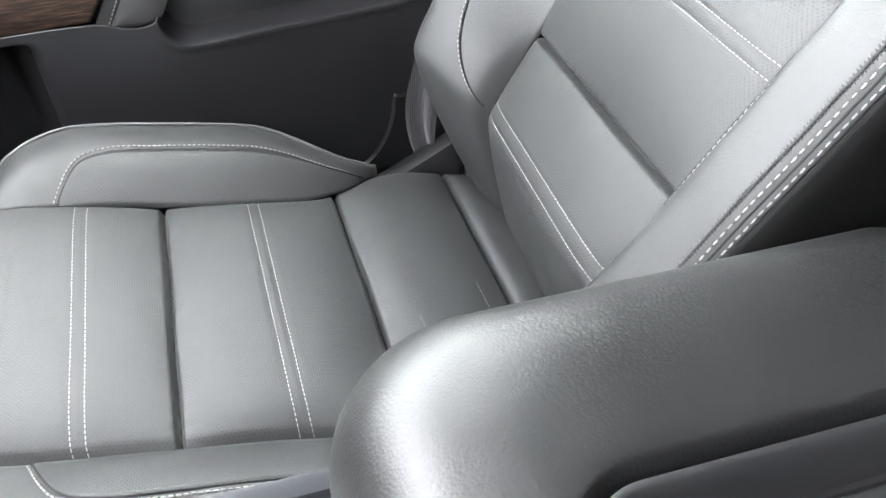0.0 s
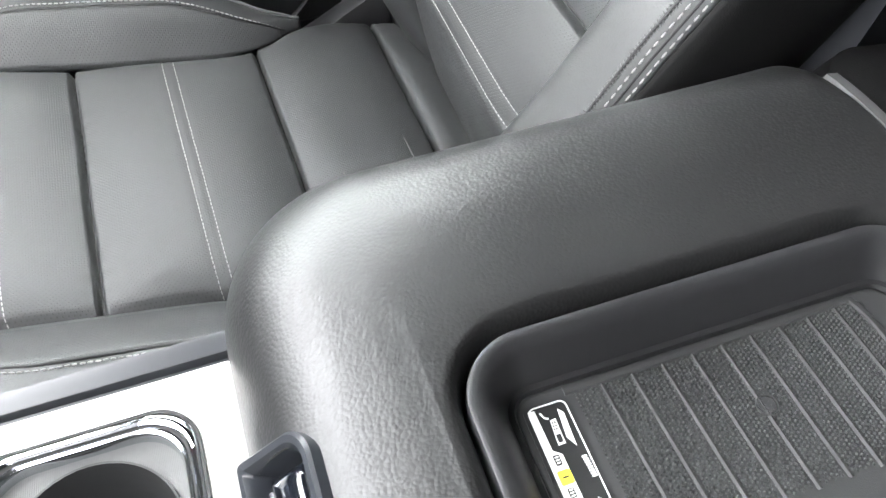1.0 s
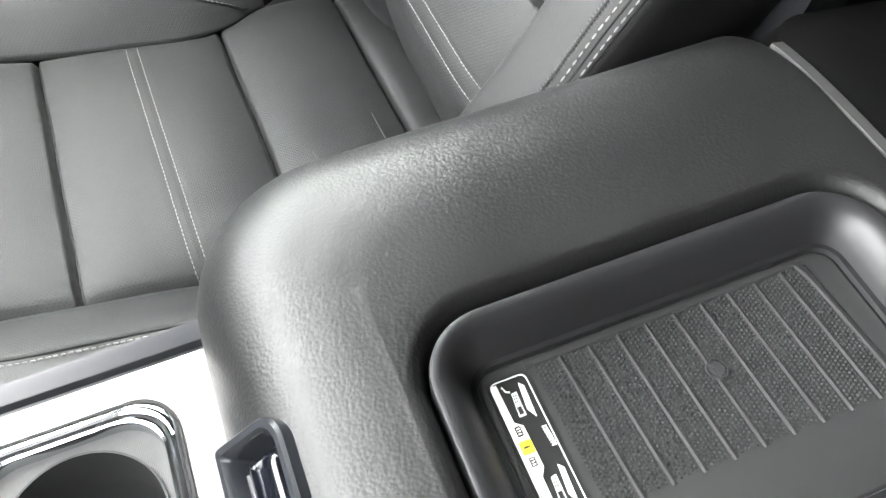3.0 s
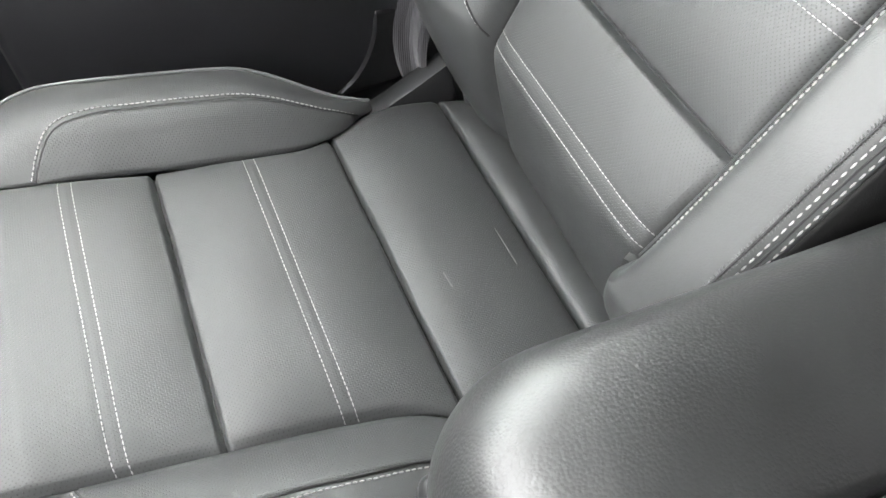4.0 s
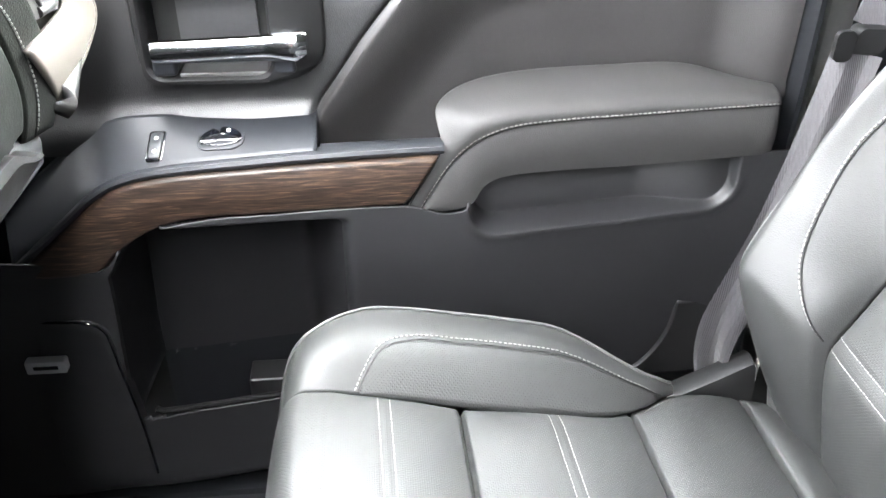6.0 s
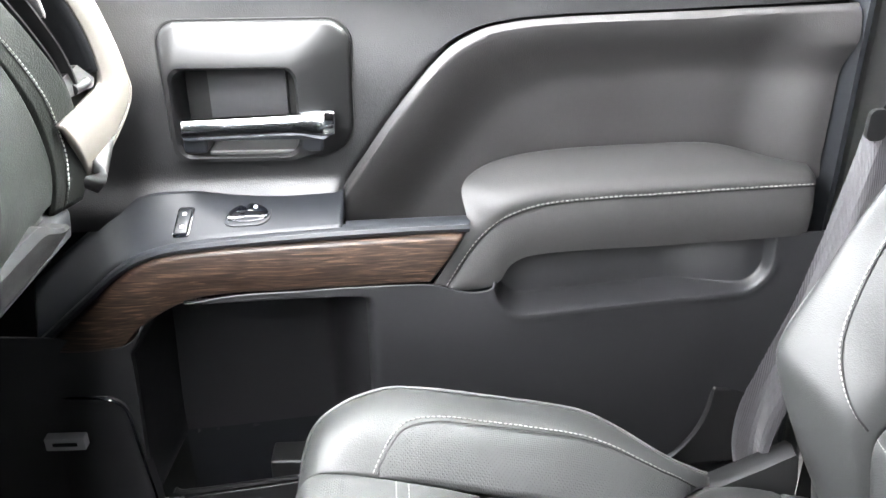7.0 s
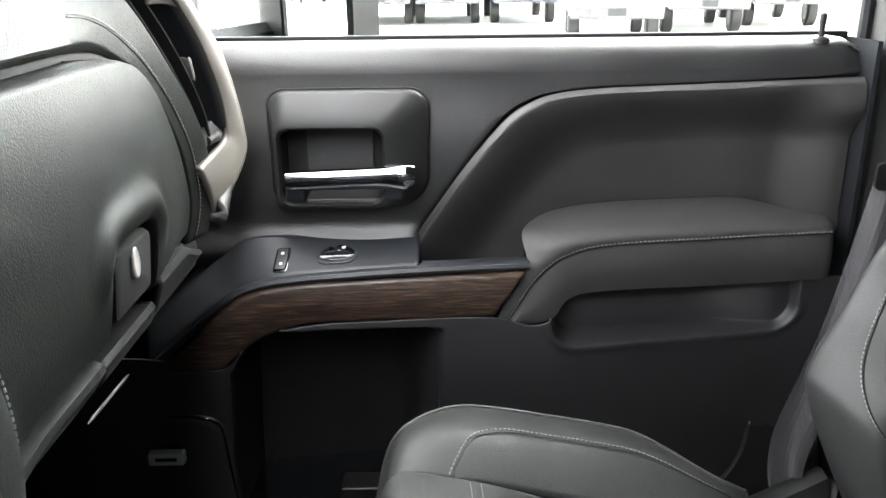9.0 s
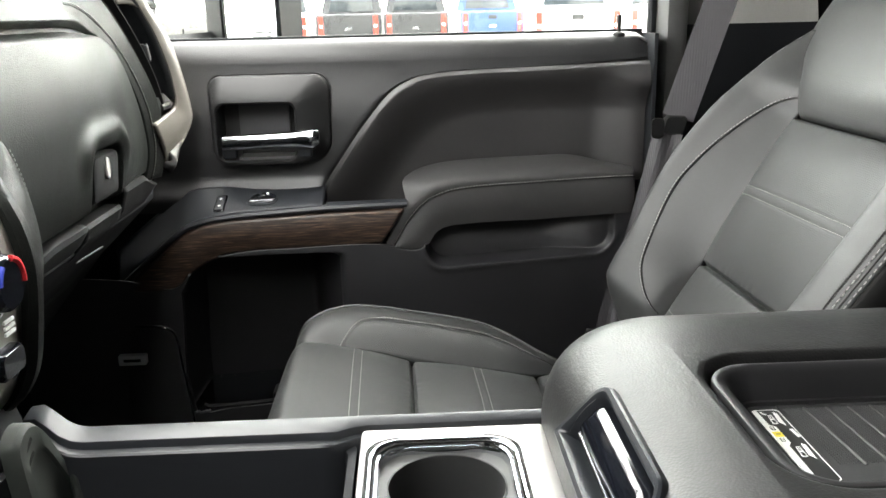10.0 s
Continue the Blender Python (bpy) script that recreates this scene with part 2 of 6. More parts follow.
def knots(xs, ys):
    """A smooth function through the knots (cubic, level beyond the ends)."""
    xs, ys = np.array(xs, float), np.array(ys, float)
    m = np.gradient(ys, xs)

    def f(x):
        x = min(max(x, xs[0]), xs[-1])
        i = min(max(int(np.searchsorted(xs, x)) - 1, 0), len(xs) - 2)
        h = xs[i + 1] - xs[i]
        w = (x - xs[i]) / h
        return float((2 * w**3 - 3 * w**2 + 1) * ys[i] + (w**3 - 2 * w**2 + w) * h * m[i] + (3 * w**2 - 2 * w**3) * ys[i + 1] + (w**3 - w**2) * h * m[i + 1])

    return f


def ss(w):
    w = min(max(w, 0.0), 1.0)
    return w * w * (3 - 2 * w)


def thing(name, place, label, category, group="", kind=""):
    ob = new(name)
    ob.location = place
    return tagged(ob, label, category, group, kind)


CABIN = Vector((0.05, -0.4, 0.95))


def part(name, bm, material, parent=None, label="", kind="", smooth=True, solid=0.0, offset=-1.0, bevel=0.0, face=None):
    """Links a bmesh as one mesh object, under a thing or a part; its points are in world metres."""
    bmesh.ops.recalc_face_normals(bm, faces=bm.faces)
    if solid:
        # open sheets face the cab's middle, and their thickness lies behind them
        lean = sum((f.normal.dot(Vector(face) if face else (CABIN - f.calc_center_median())) * f.calc_area() for f in bm.faces), 0.0)
        if lean < 0:
            bmesh.ops.reverse_faces(bm, faces=bm.faces)
    me = bpy.data.meshes.new(name)
    bm.to_mesh(me)
    bm.free()
    me.materials.append(material)
    if smooth:
        me.shade_smooth()
        me.set_sharp_from_angle(angle=radians(38))
    ob = new(name, me)
    if parent:
        ob.parent = parent
        bpy.context.view_layer.update()
        ob.matrix_parent_inverse = parent.matrix_world.inverted()
    if solid:
        mod = ob.modifiers.new("thickness", "SOLIDIFY")
        mod.thickness, mod.offset = solid, offset
    if bevel:
        mod = ob.modifiers.new("edge", "BEVEL")
        mod.width, mod.segments, mod.limit_method, mod.angle_limit = bevel, 3, "ANGLE", radians(40)
        mod.harden_normals = True
    return tagged(ob, label, kind=kind)


def sheet(fn, nu, nv, bm=None, us=None, vs=None):
    """A grid of fn(u, v) for u, v from 0 to 1."""
    bm = bm or bmesh.new()
    us = np.linspace(0, 1, nu) if us is None else us
    vs = np.linspace(0, 1, nv) if vs is None else vs
    rows = [[bm.verts.new(fn(float(u), float(v))) for v in vs] for u in us]
    for i in range(len(us) - 1):
        for j in range(len(vs) - 1):
            bm.faces.new((rows[i][j], rows[i + 1][j], rows[i + 1][j + 1], rows[i][j + 1]))
    return bm


def loft(loops, bm=None, cap0=False, cap1=False, closed=True):
    """Joins loops of equally many points by bands."""
    bm = bm or bmesh.new()
    rings = [[bm.verts.new(p) for p in loop] for loop in loops]
    k = len(rings[0])
    for a, c in zip(rings, rings[1:]):
        for i in range(k if closed else k - 1):
            j = (i + 1) % k
            bm.faces.new((a[i], a[j], c[j], c[i]))
    if cap0:
        bm.faces.new(rings[0])
    if cap1:
        bm.faces.new(rings[-1])
    return bm


def tube(pts, r, n=8, bm=None, flat=1.0, taper=False):
    """A round bar along pts, with closed ends."""
    p = [Vector(q) for q in pts]
    loops = []
    side = None
    for i, q in enumerate(p):
        t = (p[min(i + 1, len(p) - 1)] - p[max(i - 1, 0)]).normalized()
        if side is None:
            side = t.cross(Vector((0.3, 0.2, 1))).normalized()
        side = (side - t * side.dot(t)).normalized()
        up = t.cross(side)
        k = r * (0.35 if taper and i in (0, len(p) - 1) else 1.0)
        loops.append([q + side * (k * math.cos(a)) + up * (k * flat * math.sin(a)) for a in (2 * math.pi * j / n for j in range(n))])
    return loft(loops, bm, True, True)


def evenly(pts, step):
    """Points along a polyline at even steps."""
    p = np.array([tuple(q) for q in pts], float)
    d = np.cumsum(np.r_[0, np.linalg.norm(np.diff(p, axis=0), axis=1)])
    s = np.arange(0, d[-1], step)
    return np.stack([np.interp(s, d, p[:, k]) for k in range(3)], 1)


def stitch_row(pts, length=0.0040, pitch=0.0050, r=0.00058, bm=None, rise=0.0):
    """A row of separate thread stitches lying on a curve."""
    bm = bm or bmesh.new()
    fine = evenly(pts, pitch / 4)
    for i in range(0, len(fine) - 4, 4):
        a, c = Vector(fine[i]), Vector(fine[min(i + 3, len(fine) - 1)])
        d = (c - a).normalized() * length * random.uniform(0.92, 1.04)
        wob = Vector((random.uniform(-1, 1), random.uniform(-1, 1), random.uniform(-1, 1))) * 0.00012
        a = a + wob + Vector((0, 0, rise))
        tube([a, a + d * 0.25, a + d * 0.75, a + d], r, 5, bm, taper=True)
    return bm


def rrect(cx, cy, w, h, r, n=10):
    """A rounded rectangle as points (x, y), counterclockwise."""
    out = []
    rs = r if isinstance(r, (tuple, list)) else (r,) * 4
    for k, (sx, sy) in enumerate(((1, 1), (-1, 1), (-1, -1), (1, -1))):
        q = rs[k]
        for j in range(n + 1):
            a = math.pi / 2 * (k + j / n)
            out.append((cx + sx * (w / 2 - q) + q * math.cos(a), cy + sy * (h / 2 - q) + q * math.sin(a)))
    return out


def box(x0, x1, y0, y1, z0, z1, bm=None):
    bm = bm or bmesh.new()
    v = [bm.verts.new((x, y, z)) for x in (x0, x1) for y in (y0, y1) for z in (z0, z1)]
    for f in ((0, 1, 3, 2), (4, 6, 7, 5), (0, 4, 5, 1), (2, 3, 7, 6), (0, 2, 6, 4), (1, 5, 7, 3)):
        bm.faces.new([v[i] for i in f])
    return bm


def prism(outline, axis, a0, a1, bm=None):
    """An outline (two coordinates) pushed along the third axis from a0 to a1."""
    bm = bm or bmesh.new()

    def at(p, a):
        q = list(p)
        q.insert(axis, a)
        return q

    return loft([[at(p, a0) for p in outline], [at(p, a1) for p in outline]], bm, True, True)


def disc_loop(c, r, n, normal="z", z=0.0):
    out = []
    for j in range(n):
        a = 2 * math.pi * j / n
        u, v = r * math.cos(a), r * math.sin(a)
        out.append({"z": (c[0] + u, c[1] + v, z), "y": (c[0] + u, z, c[1] + v), "x": (z, c[0] + u, c[1] + v)}[normal])
    return out


# ---- the cab's shell ----
def wall(name, bm, material, label, kind="structure", category="wall"):
    ob = part(name, bm, material, None, label, kind, smooth=False)
    return tagged(ob, category=category)


wall("floor", box(-1.0, 1.75, -1.3, 0.62, -0.06, 0.0), M_CARPET, "black cut-pile carpet on the cab floor", category="floor")
# unseen roof; its lining is kept dark to hold down bounced light
roof = sheet(lambda u, v: (-0.19 + 2.02 * u, -1.3 + 1.98 * v, 1.34 + 0.07 * math.sin(math.pi * v) ** 0.5 * math.sin(math.pi * min(u + 0.1, 1)) ** 0.4), 24, 24)
tagged(part("ceiling", roof, M_ROOF, None, "unseen cloth headliner under the roof, darkened to cut bounced light", "structure", solid=0.04, offset=1.0), category="ceiling")
# closed over the rear window as well, so that no light enters behind
wall("wall_rear", box(1.75, 1.8, -1.34, 0.70, -0.06, 1.5), M_DARK, "black rear wall of the cab, closed to the roof against light")
wall("wall_front", box(-1.05, -1.0, -1.3, 0.66, -0.06, 0.9), M_DARK, "black bulkhead at the end of the footwell")
# unseen walls, added on the driver side to keep light out
wall("wall_left", box(-1.0, 0.08, -1.06, -1.02, -0.06, 0.86), M_PLASTIC, "unseen black wall along the driver side, set inward against light")
wall("wall_left_front", box(-1.0, 0.08, -1.06, -1.02, 0.86, 1.34), M_PLASTIC, "unseen black wall closing the driver window against light")
wall("wall_left_rear", box(0.08, 1.75, -1.06, -1.02, -0.06, 1.5), M_DARK, "unseen black wall closing the driver side's rear against light")
wall("wall_right_front", box(-1.0, -0.66, 0.585, 0.66, -0.06, 0.95), M_DARK, "black kick panel at the front of the footwell")
wall("wall_right_rear", box(0.475, 1.75, 0.64, 0.70, 0.0, 0.868), M_DARK, "black rear door trim beside the rear bench")
# opaque panel added in the window opening to shut out light
wall("rear_window_blocker", box(0.64, 1.75, 0.668, 0.69, 0.868, 1.45), M_DARK, "opaque black panel for the rear door's privacy glass, blocks light", category="window")
wall("rear_pillar_right", prism([(0.475, 0.868), (0.72, 0.868), (0.64, 1.42), (0.475, 1.42)], 1, 0.645, 0.70), M_CLOTH, "pale grey upper pillar trim behind the front seat", category="pillar")
wall("a_pillar_right", prism([(-0.70, 0.86), (-0.63, 0.86), (-0.33, 1.42), (-0.40, 1.42)], 1, 0.63, 0.69), M_PLASTIC, "black windscreen pillar", category="pillar")

# B pillar with rounded trim edges
pillar = bmesh.new()
loft([[(0.424 + 0.056 * c, 0.60 + 0.07 * d, z) for c, d in ((0, 1), (0, 0.5), (0.08, 0.18), (0.3, 0.02), (0.7, 0.0), (0.93, 0.12), (1, 0.4), (1, 1))] for z in (0.02, 0.3, 0.6, 0.9, 1.42)], pillar, closed=False)
tagged(part("b_pillar", pillar, M_GREYP, None, "dark grey plastic trim on the pillar behind the door", "structure", solid=0.004), category="pillar")
seal = part("door_seal", tube([(0.419, 0.625, z) for z in np.linspace(0.12, 1.4, 24)], 0.008, 8), M_DARK, None, "black rubber seal along the door opening", "structure")
tagged(seal, category="seal")

# sill plate with long ribs below the door
sill = bmesh.new()
prof = [(0.40, 0.03), (0.42, 0.062)]
for k in range(5):
    y = 0.43 + 0.024 * k
    prof += [(y, 0.066), (y + 0.003, 0.074), (y + 0.012, 0.074), (y + 0.015, 0.066)]
prof += [(0.565, 0.068), (0.575, 0.09), (0.66, 0.10), (0.66, -0.05), (0.40, -0.05)]
loft([[(x, y, z) for y, z in prof] for x in (-0.85, -0.3, 0.42)], sill, True, True)
tagged(part("sill_plate", sill, M_DARK, None, "ribbed black plastic plate over the door sill", "structure", smooth=False), category="sill")

# ---- passenger door ----
door = thing("passenger_door", (0.0, 0.62, 0.09), "closed black passenger door with leather armrest and dark wood trim", "door")
L_PTS = [(-0.152, 0.58), (-0.148, 0.615), (-0.119, 0.659), (-0.080, 0.713), (-0.034, 0.766), (0.0, 0.788), (0.035, 0.798), (0.10, 0.8035), (0.25, 0.808), (0.408, 0.8135)]
L_CURVE = catmull(L_PTS, 140)
SPEED = np.cumsum(np.r_[0, np.linalg.norm(np.diff(L_CURVE, axis=0), axis=1)])
SPEED /= SPEED[-1]


def on(curve, s):
    f = s * (len(curve) - 1)
    i = min(int(f), len(curve) - 2)
    return curve[i] * (1 - (f - i)) + curve[i + 1] * (f - i)


O_CURVE = catmull([(-0.66, 0.58), (-0.66, 0.64), (-0.66, 0.72), (-0.66, 0.80), (-0.64, 0.822), (-0.45, 0.822), (-0.2, 0.822), (0.0, 0.822), (0.2, 0.823), (0.408, 0.824)], 140)
BEZ = (-0.2315, 0.7295, 0.201, 0.149)


def upper_y(x, z):
    y = 0.588 + 0.010 * ss((z - 0.72) / 0.1) - 0.022 * ss((0.640 - z) / 0.045) ** 1.5
    return y - 0.012 * ss((-0.35 - x) / 0.25)


def upper(u, v):
    a, o = on(L_CURVE, u), on(O_CURVE, u)
    x, z = a * (1 - v) + o * v
    d = float(np.hypot(x - a[0], z - a[1]))
    y = upper_y(x, z) + 0.004 * (1 - ss(d / 0.005))
    # opening behind the handle surround
    r = 0.042 if x > BEZ[0] and z < BEZ[1] else 0.024
    qx, qz = abs(x - BEZ[0]) - BEZ[2] / 2 + r, abs(z - BEZ[1]) - BEZ[3] / 2 + r
    q = math.hypot(max(qx, 0.0), max(qz, 0.0)) + min(max(qx, qz), 0.0) - r
    return x, y + 0.05 * ss((-0.006 - q) / 0.007), z


vs = np.r_[0, 0.006, 0.014, 0.03, np.linspace(0.05, 1, 120)]
part("upper_panel", sheet(upper, 200, 0, vs=vs), M_DOOR, door, "soft grained black upper panel")

part("outer_skin", box(-0.70, 0.412, 0.672, 0.69, 0.06, 0.84), M_DARK, door, "black inner side of the door skin", smooth=False)
part("rear_edge", box(0.4105, 0.4165, 0.570, 0.668, 0.08, 0.8565), M_DARK, door, "black rear edge of the door", smooth=False)
part("panel_backing", box(-0.05, 0.4100, 0.612, 0.620, 0.775, 0.835), M_DARK, door, smooth=False)
part("front_filler", box(-0.70, -0.40, 0.580, 0.60, 0.40, 0.59), M_DARK, door, smooth=False)

# padded cap along the window, with a rolled edge
cap = [(0.5982, 0.8195), (0.5988, 0.827), (0.6005, 0.835), (0.604, 0.843), (0.609, 0.8495), (0.617, 0.8550), (0.632, 0.859), (0.65, 0.858), (0.654, 0.852), (0.654, 0.82)]
cap = catmull(cap, 30)
xs = list(np.linspace(-0.66, 0.36, 40)) + [0.38, 0.395, 0.404, 0.409, 0.411]
part("window_cap", loft([[(x, y + 0.010 * ss((x - 0.385) / 0.026) * (1 if y < 0.61 else 0) - 0.012 * ss((-0.35 - x) / 0.25) * (1 if y < 0.61 else 0), z - 0.010 * ss((x - 0.38) / 0.031) ** 2 * ss((z - 0.83) / 0.02)) for y, z in cap] for x in xs], closed=False), M_DOOR, door, "padded black cap below the window")
part("window_seal", box(-0.66, 0.412, 0.650, 0.662, 0.84, 0.8635), M_DARK, door, "black rubber window wiper seal", smooth=False, bevel=0.002)
pane = part("window_pane", box(-0.50, 0.412, 0.668, 0.672, 0.80, 1.41), M_GLASS, door, "clear raised window glass", smooth=False)
pane.visible_shadow = False
part("window_divider", box(-0.452, -0.430, 0.660, 0.684, 0.84, 1.10), M_DARK, door, "black upright bar in the window", smooth=False, bevel=0.002)
# lock pin
bm = loft([disc_loop((0.362, 0.618), r, 20, "z", z) for r, z in ((0.0105, 0.851), (0.0105, 0.8565), (0.008, 0.859), (0.0036, 0.8595), (0.0036, 0.874), (0.0044, 0.876), (0.0044, 0.886), (0.0026, 0.888))], None, True, True)
part("lock_pin", bm, M_PLASTIC, door, "dark plastic lock pin standing up")

# leather-covered hollow above the armrest
M_CURVE = catmull([(-0.13, 0.54), (-0.07, 0.54), (-0.012, 0.545), (0.0, 0.590), (0.02, 0.615), (0.085, 0.630), (0.20, 0.632), (0.30, 0.628), (0.40, 0.606), (0.407, 0.64), (0.408, 0.72), (0.408, 0.808)], 140)


def hollow(u, v):
    a, o = on(L_CURVE, u), on(M_CURVE, u)
    x, z = a * (1 - v) + o * v
    d = float(np.hypot(x - a[0], z - a[1]))
    lip = 0.018 * (1 - ss(d / 0.009)) ** 1.0
    y = 0.5795 + lip * 0.35 + 0.050 * ss((d - 0.002) / 0.105)
    return x, y - 0.030 * ss((x - 0.315) / 0.085) * ss((0.80 - z) / 0.05 + 0.3), z


part("inset_panel", sheet(hollow, 160, 0, vs=np.r_[0, 0.01, 0.02, 0.035, 0.05, np.linspace(0.07, 1, 50)]), M_DOOR_LEATHER, door, "black leather-covered hollow panel")

# armrest: padded top above the stitching, flat face below it
A_CURVE = catmull([(-0.034, 0.527, 0.513), (-0.018, 0.529, 0.541), (-0.001, 0.531, 0.567), (0.018, 0.532, 0.587), (0.040, 0.533, 0.601), (0.077, 0.535, 0.6115), (0.14, 0.537, 0.6165), (0.205, 0.539, 0.6185), (0.29, 0.541, 0.622), (0.364, 0.544, 0.6235), (0.380, 0.548, 0.6225)], 120)
B_CURVE = catmull([(-0.052, 0.523, 0.513), (-0.036, 0.525, 0.541), (-0.018, 0.527, 0.571), (-0.009, 0.531, 0.592), (-0.014, 0.562, 0.622), (0.004, 0.586, 0.635), (0.04, 0.600, 0.6445), (0.10, 0.612, 0.649), (0.20, 0.618, 0.651), (0.28, 0.614, 0.652), (0.345, 0.597, 0.639), (0.384, 0.584, 0.634)], 120)
C_CURVE = catmull([(-0.034, 0.527, 0.512), (-0.01, 0.528, 0.512), (0.012, 0.530, 0.5135), (0.028, 0.532, 0.520), (0.042, 0.535, 0.540), (0.070, 0.539, 0.549), (0.14, 0.543, 0.552), (0.212, 0.546, 0.553), (0.30, 0.549, 0.556), (0.366, 0.552, 0.558), (0.385, 0.556, 0.558)], 120)


def arm_top(u, v):
    a, o = on(A_CURVE, u), on(B_CURVE, u)
    p = a * (1 - v) + o * v
    wide = float(np.linalg.norm(o - a))
    puff = math.sin(math.pi * v**0.5) * min(0.20 * wide, 0.015)
    return p[0] - 0.1 * puff, p[1] - 0.55 * puff, p[2] + 0.75 * puff


part("armrest_pad", sheet(arm_top, 120, 0, vs=np.r_[0, 0.02, 0.05, np.linspace(0.08, 1, 26)]), M_ARM, door, "padded black leather armrest", solid=0.006)


def arm_face(u, v):
    a, o = on(A_CURVE, u), on(C_CURVE, u)
    k = min(v / 0.9, 1.0)
    p = a * (1 - k) + o * k
    bulge = -0.004 * math.sin(math.pi * k)
    edge = 0.0025 * (1 - ss(v / 0.03))
    tuck = max(0.0, v - 0.9) / 0.1
    return p[0], p[1] + bulge + edge + 0.03 * tuck, p[2] + 0.003 * tuck


part("armrest_face", sheet(arm_face, 120, 0, vs=np.r_[0, 0.02, 0.05, np.linspace(0.1, 0.9, 14), 0.92, 0.94, 0.97, 1.0]), M_ARM, door, "black leather face of the armrest", solid=0.004)
row = [(p[0] - 0.001, p[1] - 0.0012, p[2] + 0.0022) for p in A_CURVE]
part("stitching", stitch_row(row, 0.0042, 0.0054, 0.0009), M_THREAD, door, "light grey stitching along the armrest", kind="stuff")
part("seam_line", tube([(p[0] + 0.0008, p[1] - 0.0002, p[2] - 0.001) for p in A_CURVE], 0.0011, 6), M_BLACKLINE, door)

# lower panel: hollow bin ahead, flush panel behind, pull pocket under the armrest
POCKET = (0.186, 0.543, 0.330, 0.120, 0.040)


def panel_y(x, z):
    y = 0.514 + 0.040 * ss((x + 0.13) / 0.55) + 0.03 * ss((0.50 - z) / 0.35)
    ahead = 0.500 - 0.012 * ss((-0.42 - x) / 0.15) + 0.012 * ss((0.46 - z) / 0.3)
    k = ss((x + 0.41) / 0.28)
    y = ahead * (1 - k) + y * k
    return y


def lower_y(x, z):
    y = panel_y(x, z)
    # bin
    corner = max(0.0, -0.335 - x)
    top = 0.516 - 0.055 * ss(corner / 0.055) ** 2
    left = -0.388 - 0.010 * ss((0.46 - z) / 0.2)
    m = ss((x - left) / 0.014) * (1 - ss((x + 0.185) / 0.075)) * ss((top - z) / 0.012) * ss((z - 0.236) / 0.010)
    y += 0.120 * m
    # pocket
    cx, cz, w, h, r = POCKET
    z2 = z - 0.03 * (x - cx)
    qx, qz = abs(x - cx) - w / 2 + r, abs(z2 - cz) - h / 2 + r
    sd = math.hypot(max(qx, 0), max(qz, 0)) + min(max(qx, qz), 0) - r
    ramp = ss((x - 0.22) / 0.11)
    y += (0.040 + 0.028 * ss((z2 - cz + 0.045) / 0.09)) * (1 - 0.72 * ramp) * ss(-sd / 0.009) - 0.0018 * math.exp(-((sd - 0.004) / 0.006) ** 2) * ss((0.535 - z) / 0.03)
    # bottom edge turns under
    return y + 0.02 * ss((0.115 - z) / 0.03)


panel_top = knots([-0.66, -0.45, -0.396, -0.388, -0.372, -0.350, -0.318, -0.275, -0.20, -0.053, 0.02, 0.033, 0.05, 0.08, 0.41], [0.50, 0.478, 0.466, 0.470, 0.486, 0.502, 0.516, 0.523, 0.5245, 0.526, 0.518, 0.528, 0.548, 0.553, 0.562])


def lower(u, v):
    x = -0.66 + 1.068 * u
    z = 0.09 + (panel_top(x) - 0.09) * v
    x -= 0.010 * ss((0.46 - z) / 0.2) * math.exp(-(((x + 0.388) / 0.06) ** 2))
    return x, lower_y(x, z), z


us = np.r_[np.arange(-0.66, -0.40, 0.006), np.arange(-0.40, -0.36, 0.002), np.arange(-0.36, 0.005, 0.004), np.arange(0.005, 0.07, 0.001), np.arange(0.07, 0.32, 0.005), np.arange(0.32, 0.365, 0.0012), np.arange(0.365, 0.4081, 0.004), 0.408]
vs = np.r_[np.linspace(0, 0.30, 24), np.linspace(0.31, 0.345, 16), np.linspace(0.36, 0.81, 40), np.linspace(0.815, 1.0, 72)]
bm = sheet(lower, 0, 0, us=(us + 0.66) / 1.068, vs=vs)
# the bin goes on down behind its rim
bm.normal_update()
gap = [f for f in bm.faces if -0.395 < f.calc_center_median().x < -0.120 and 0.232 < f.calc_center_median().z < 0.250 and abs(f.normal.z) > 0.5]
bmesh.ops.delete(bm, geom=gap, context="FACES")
# recessed faces are split off by depth to carry the painted shade
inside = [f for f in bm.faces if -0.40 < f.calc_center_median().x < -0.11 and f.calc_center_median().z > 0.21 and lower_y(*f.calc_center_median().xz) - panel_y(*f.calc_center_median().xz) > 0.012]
bin_faces = bmesh.new()
twin = {v: bin_faces.verts.new(v.co) for f in inside for v in f.verts}
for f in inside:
    bin_faces.faces.new([twin[v] for v in f.verts])
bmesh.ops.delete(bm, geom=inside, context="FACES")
part("bin_shade_faces", bin_faces, M_BIN_SHADE, door, "inside of the door bin, its shade put into the colour")
part("lower_panel", bm, M_PANEL, door, "black moulded lower panel with a storage bin", solid=0.003, offset=-1)
well = [[(x, lower_y(x, 0.225) + 0.002, 0.240), (x, lower_y(x, 0.225) + 0.006, 0.11), (x, lower_y(x, 0.26) - 0.002, 0.11), (x, lower_y(x, 0.26), 0.16), (x, lower_y(x, 0.26), 0.25)] for x in np.linspace(-0.385, -0.120, 40)]
part("bin_well", loft(well, None, closed=False), M_DARK, door, "deep black bottom of the door bin")
part("bin_divider", box(-0.266, -0.18, 0.575, 0.618, 0.112, 0.234), M_PLASTIC, door, "black block at the back of the door bin", smooth=False, bevel=0.004)
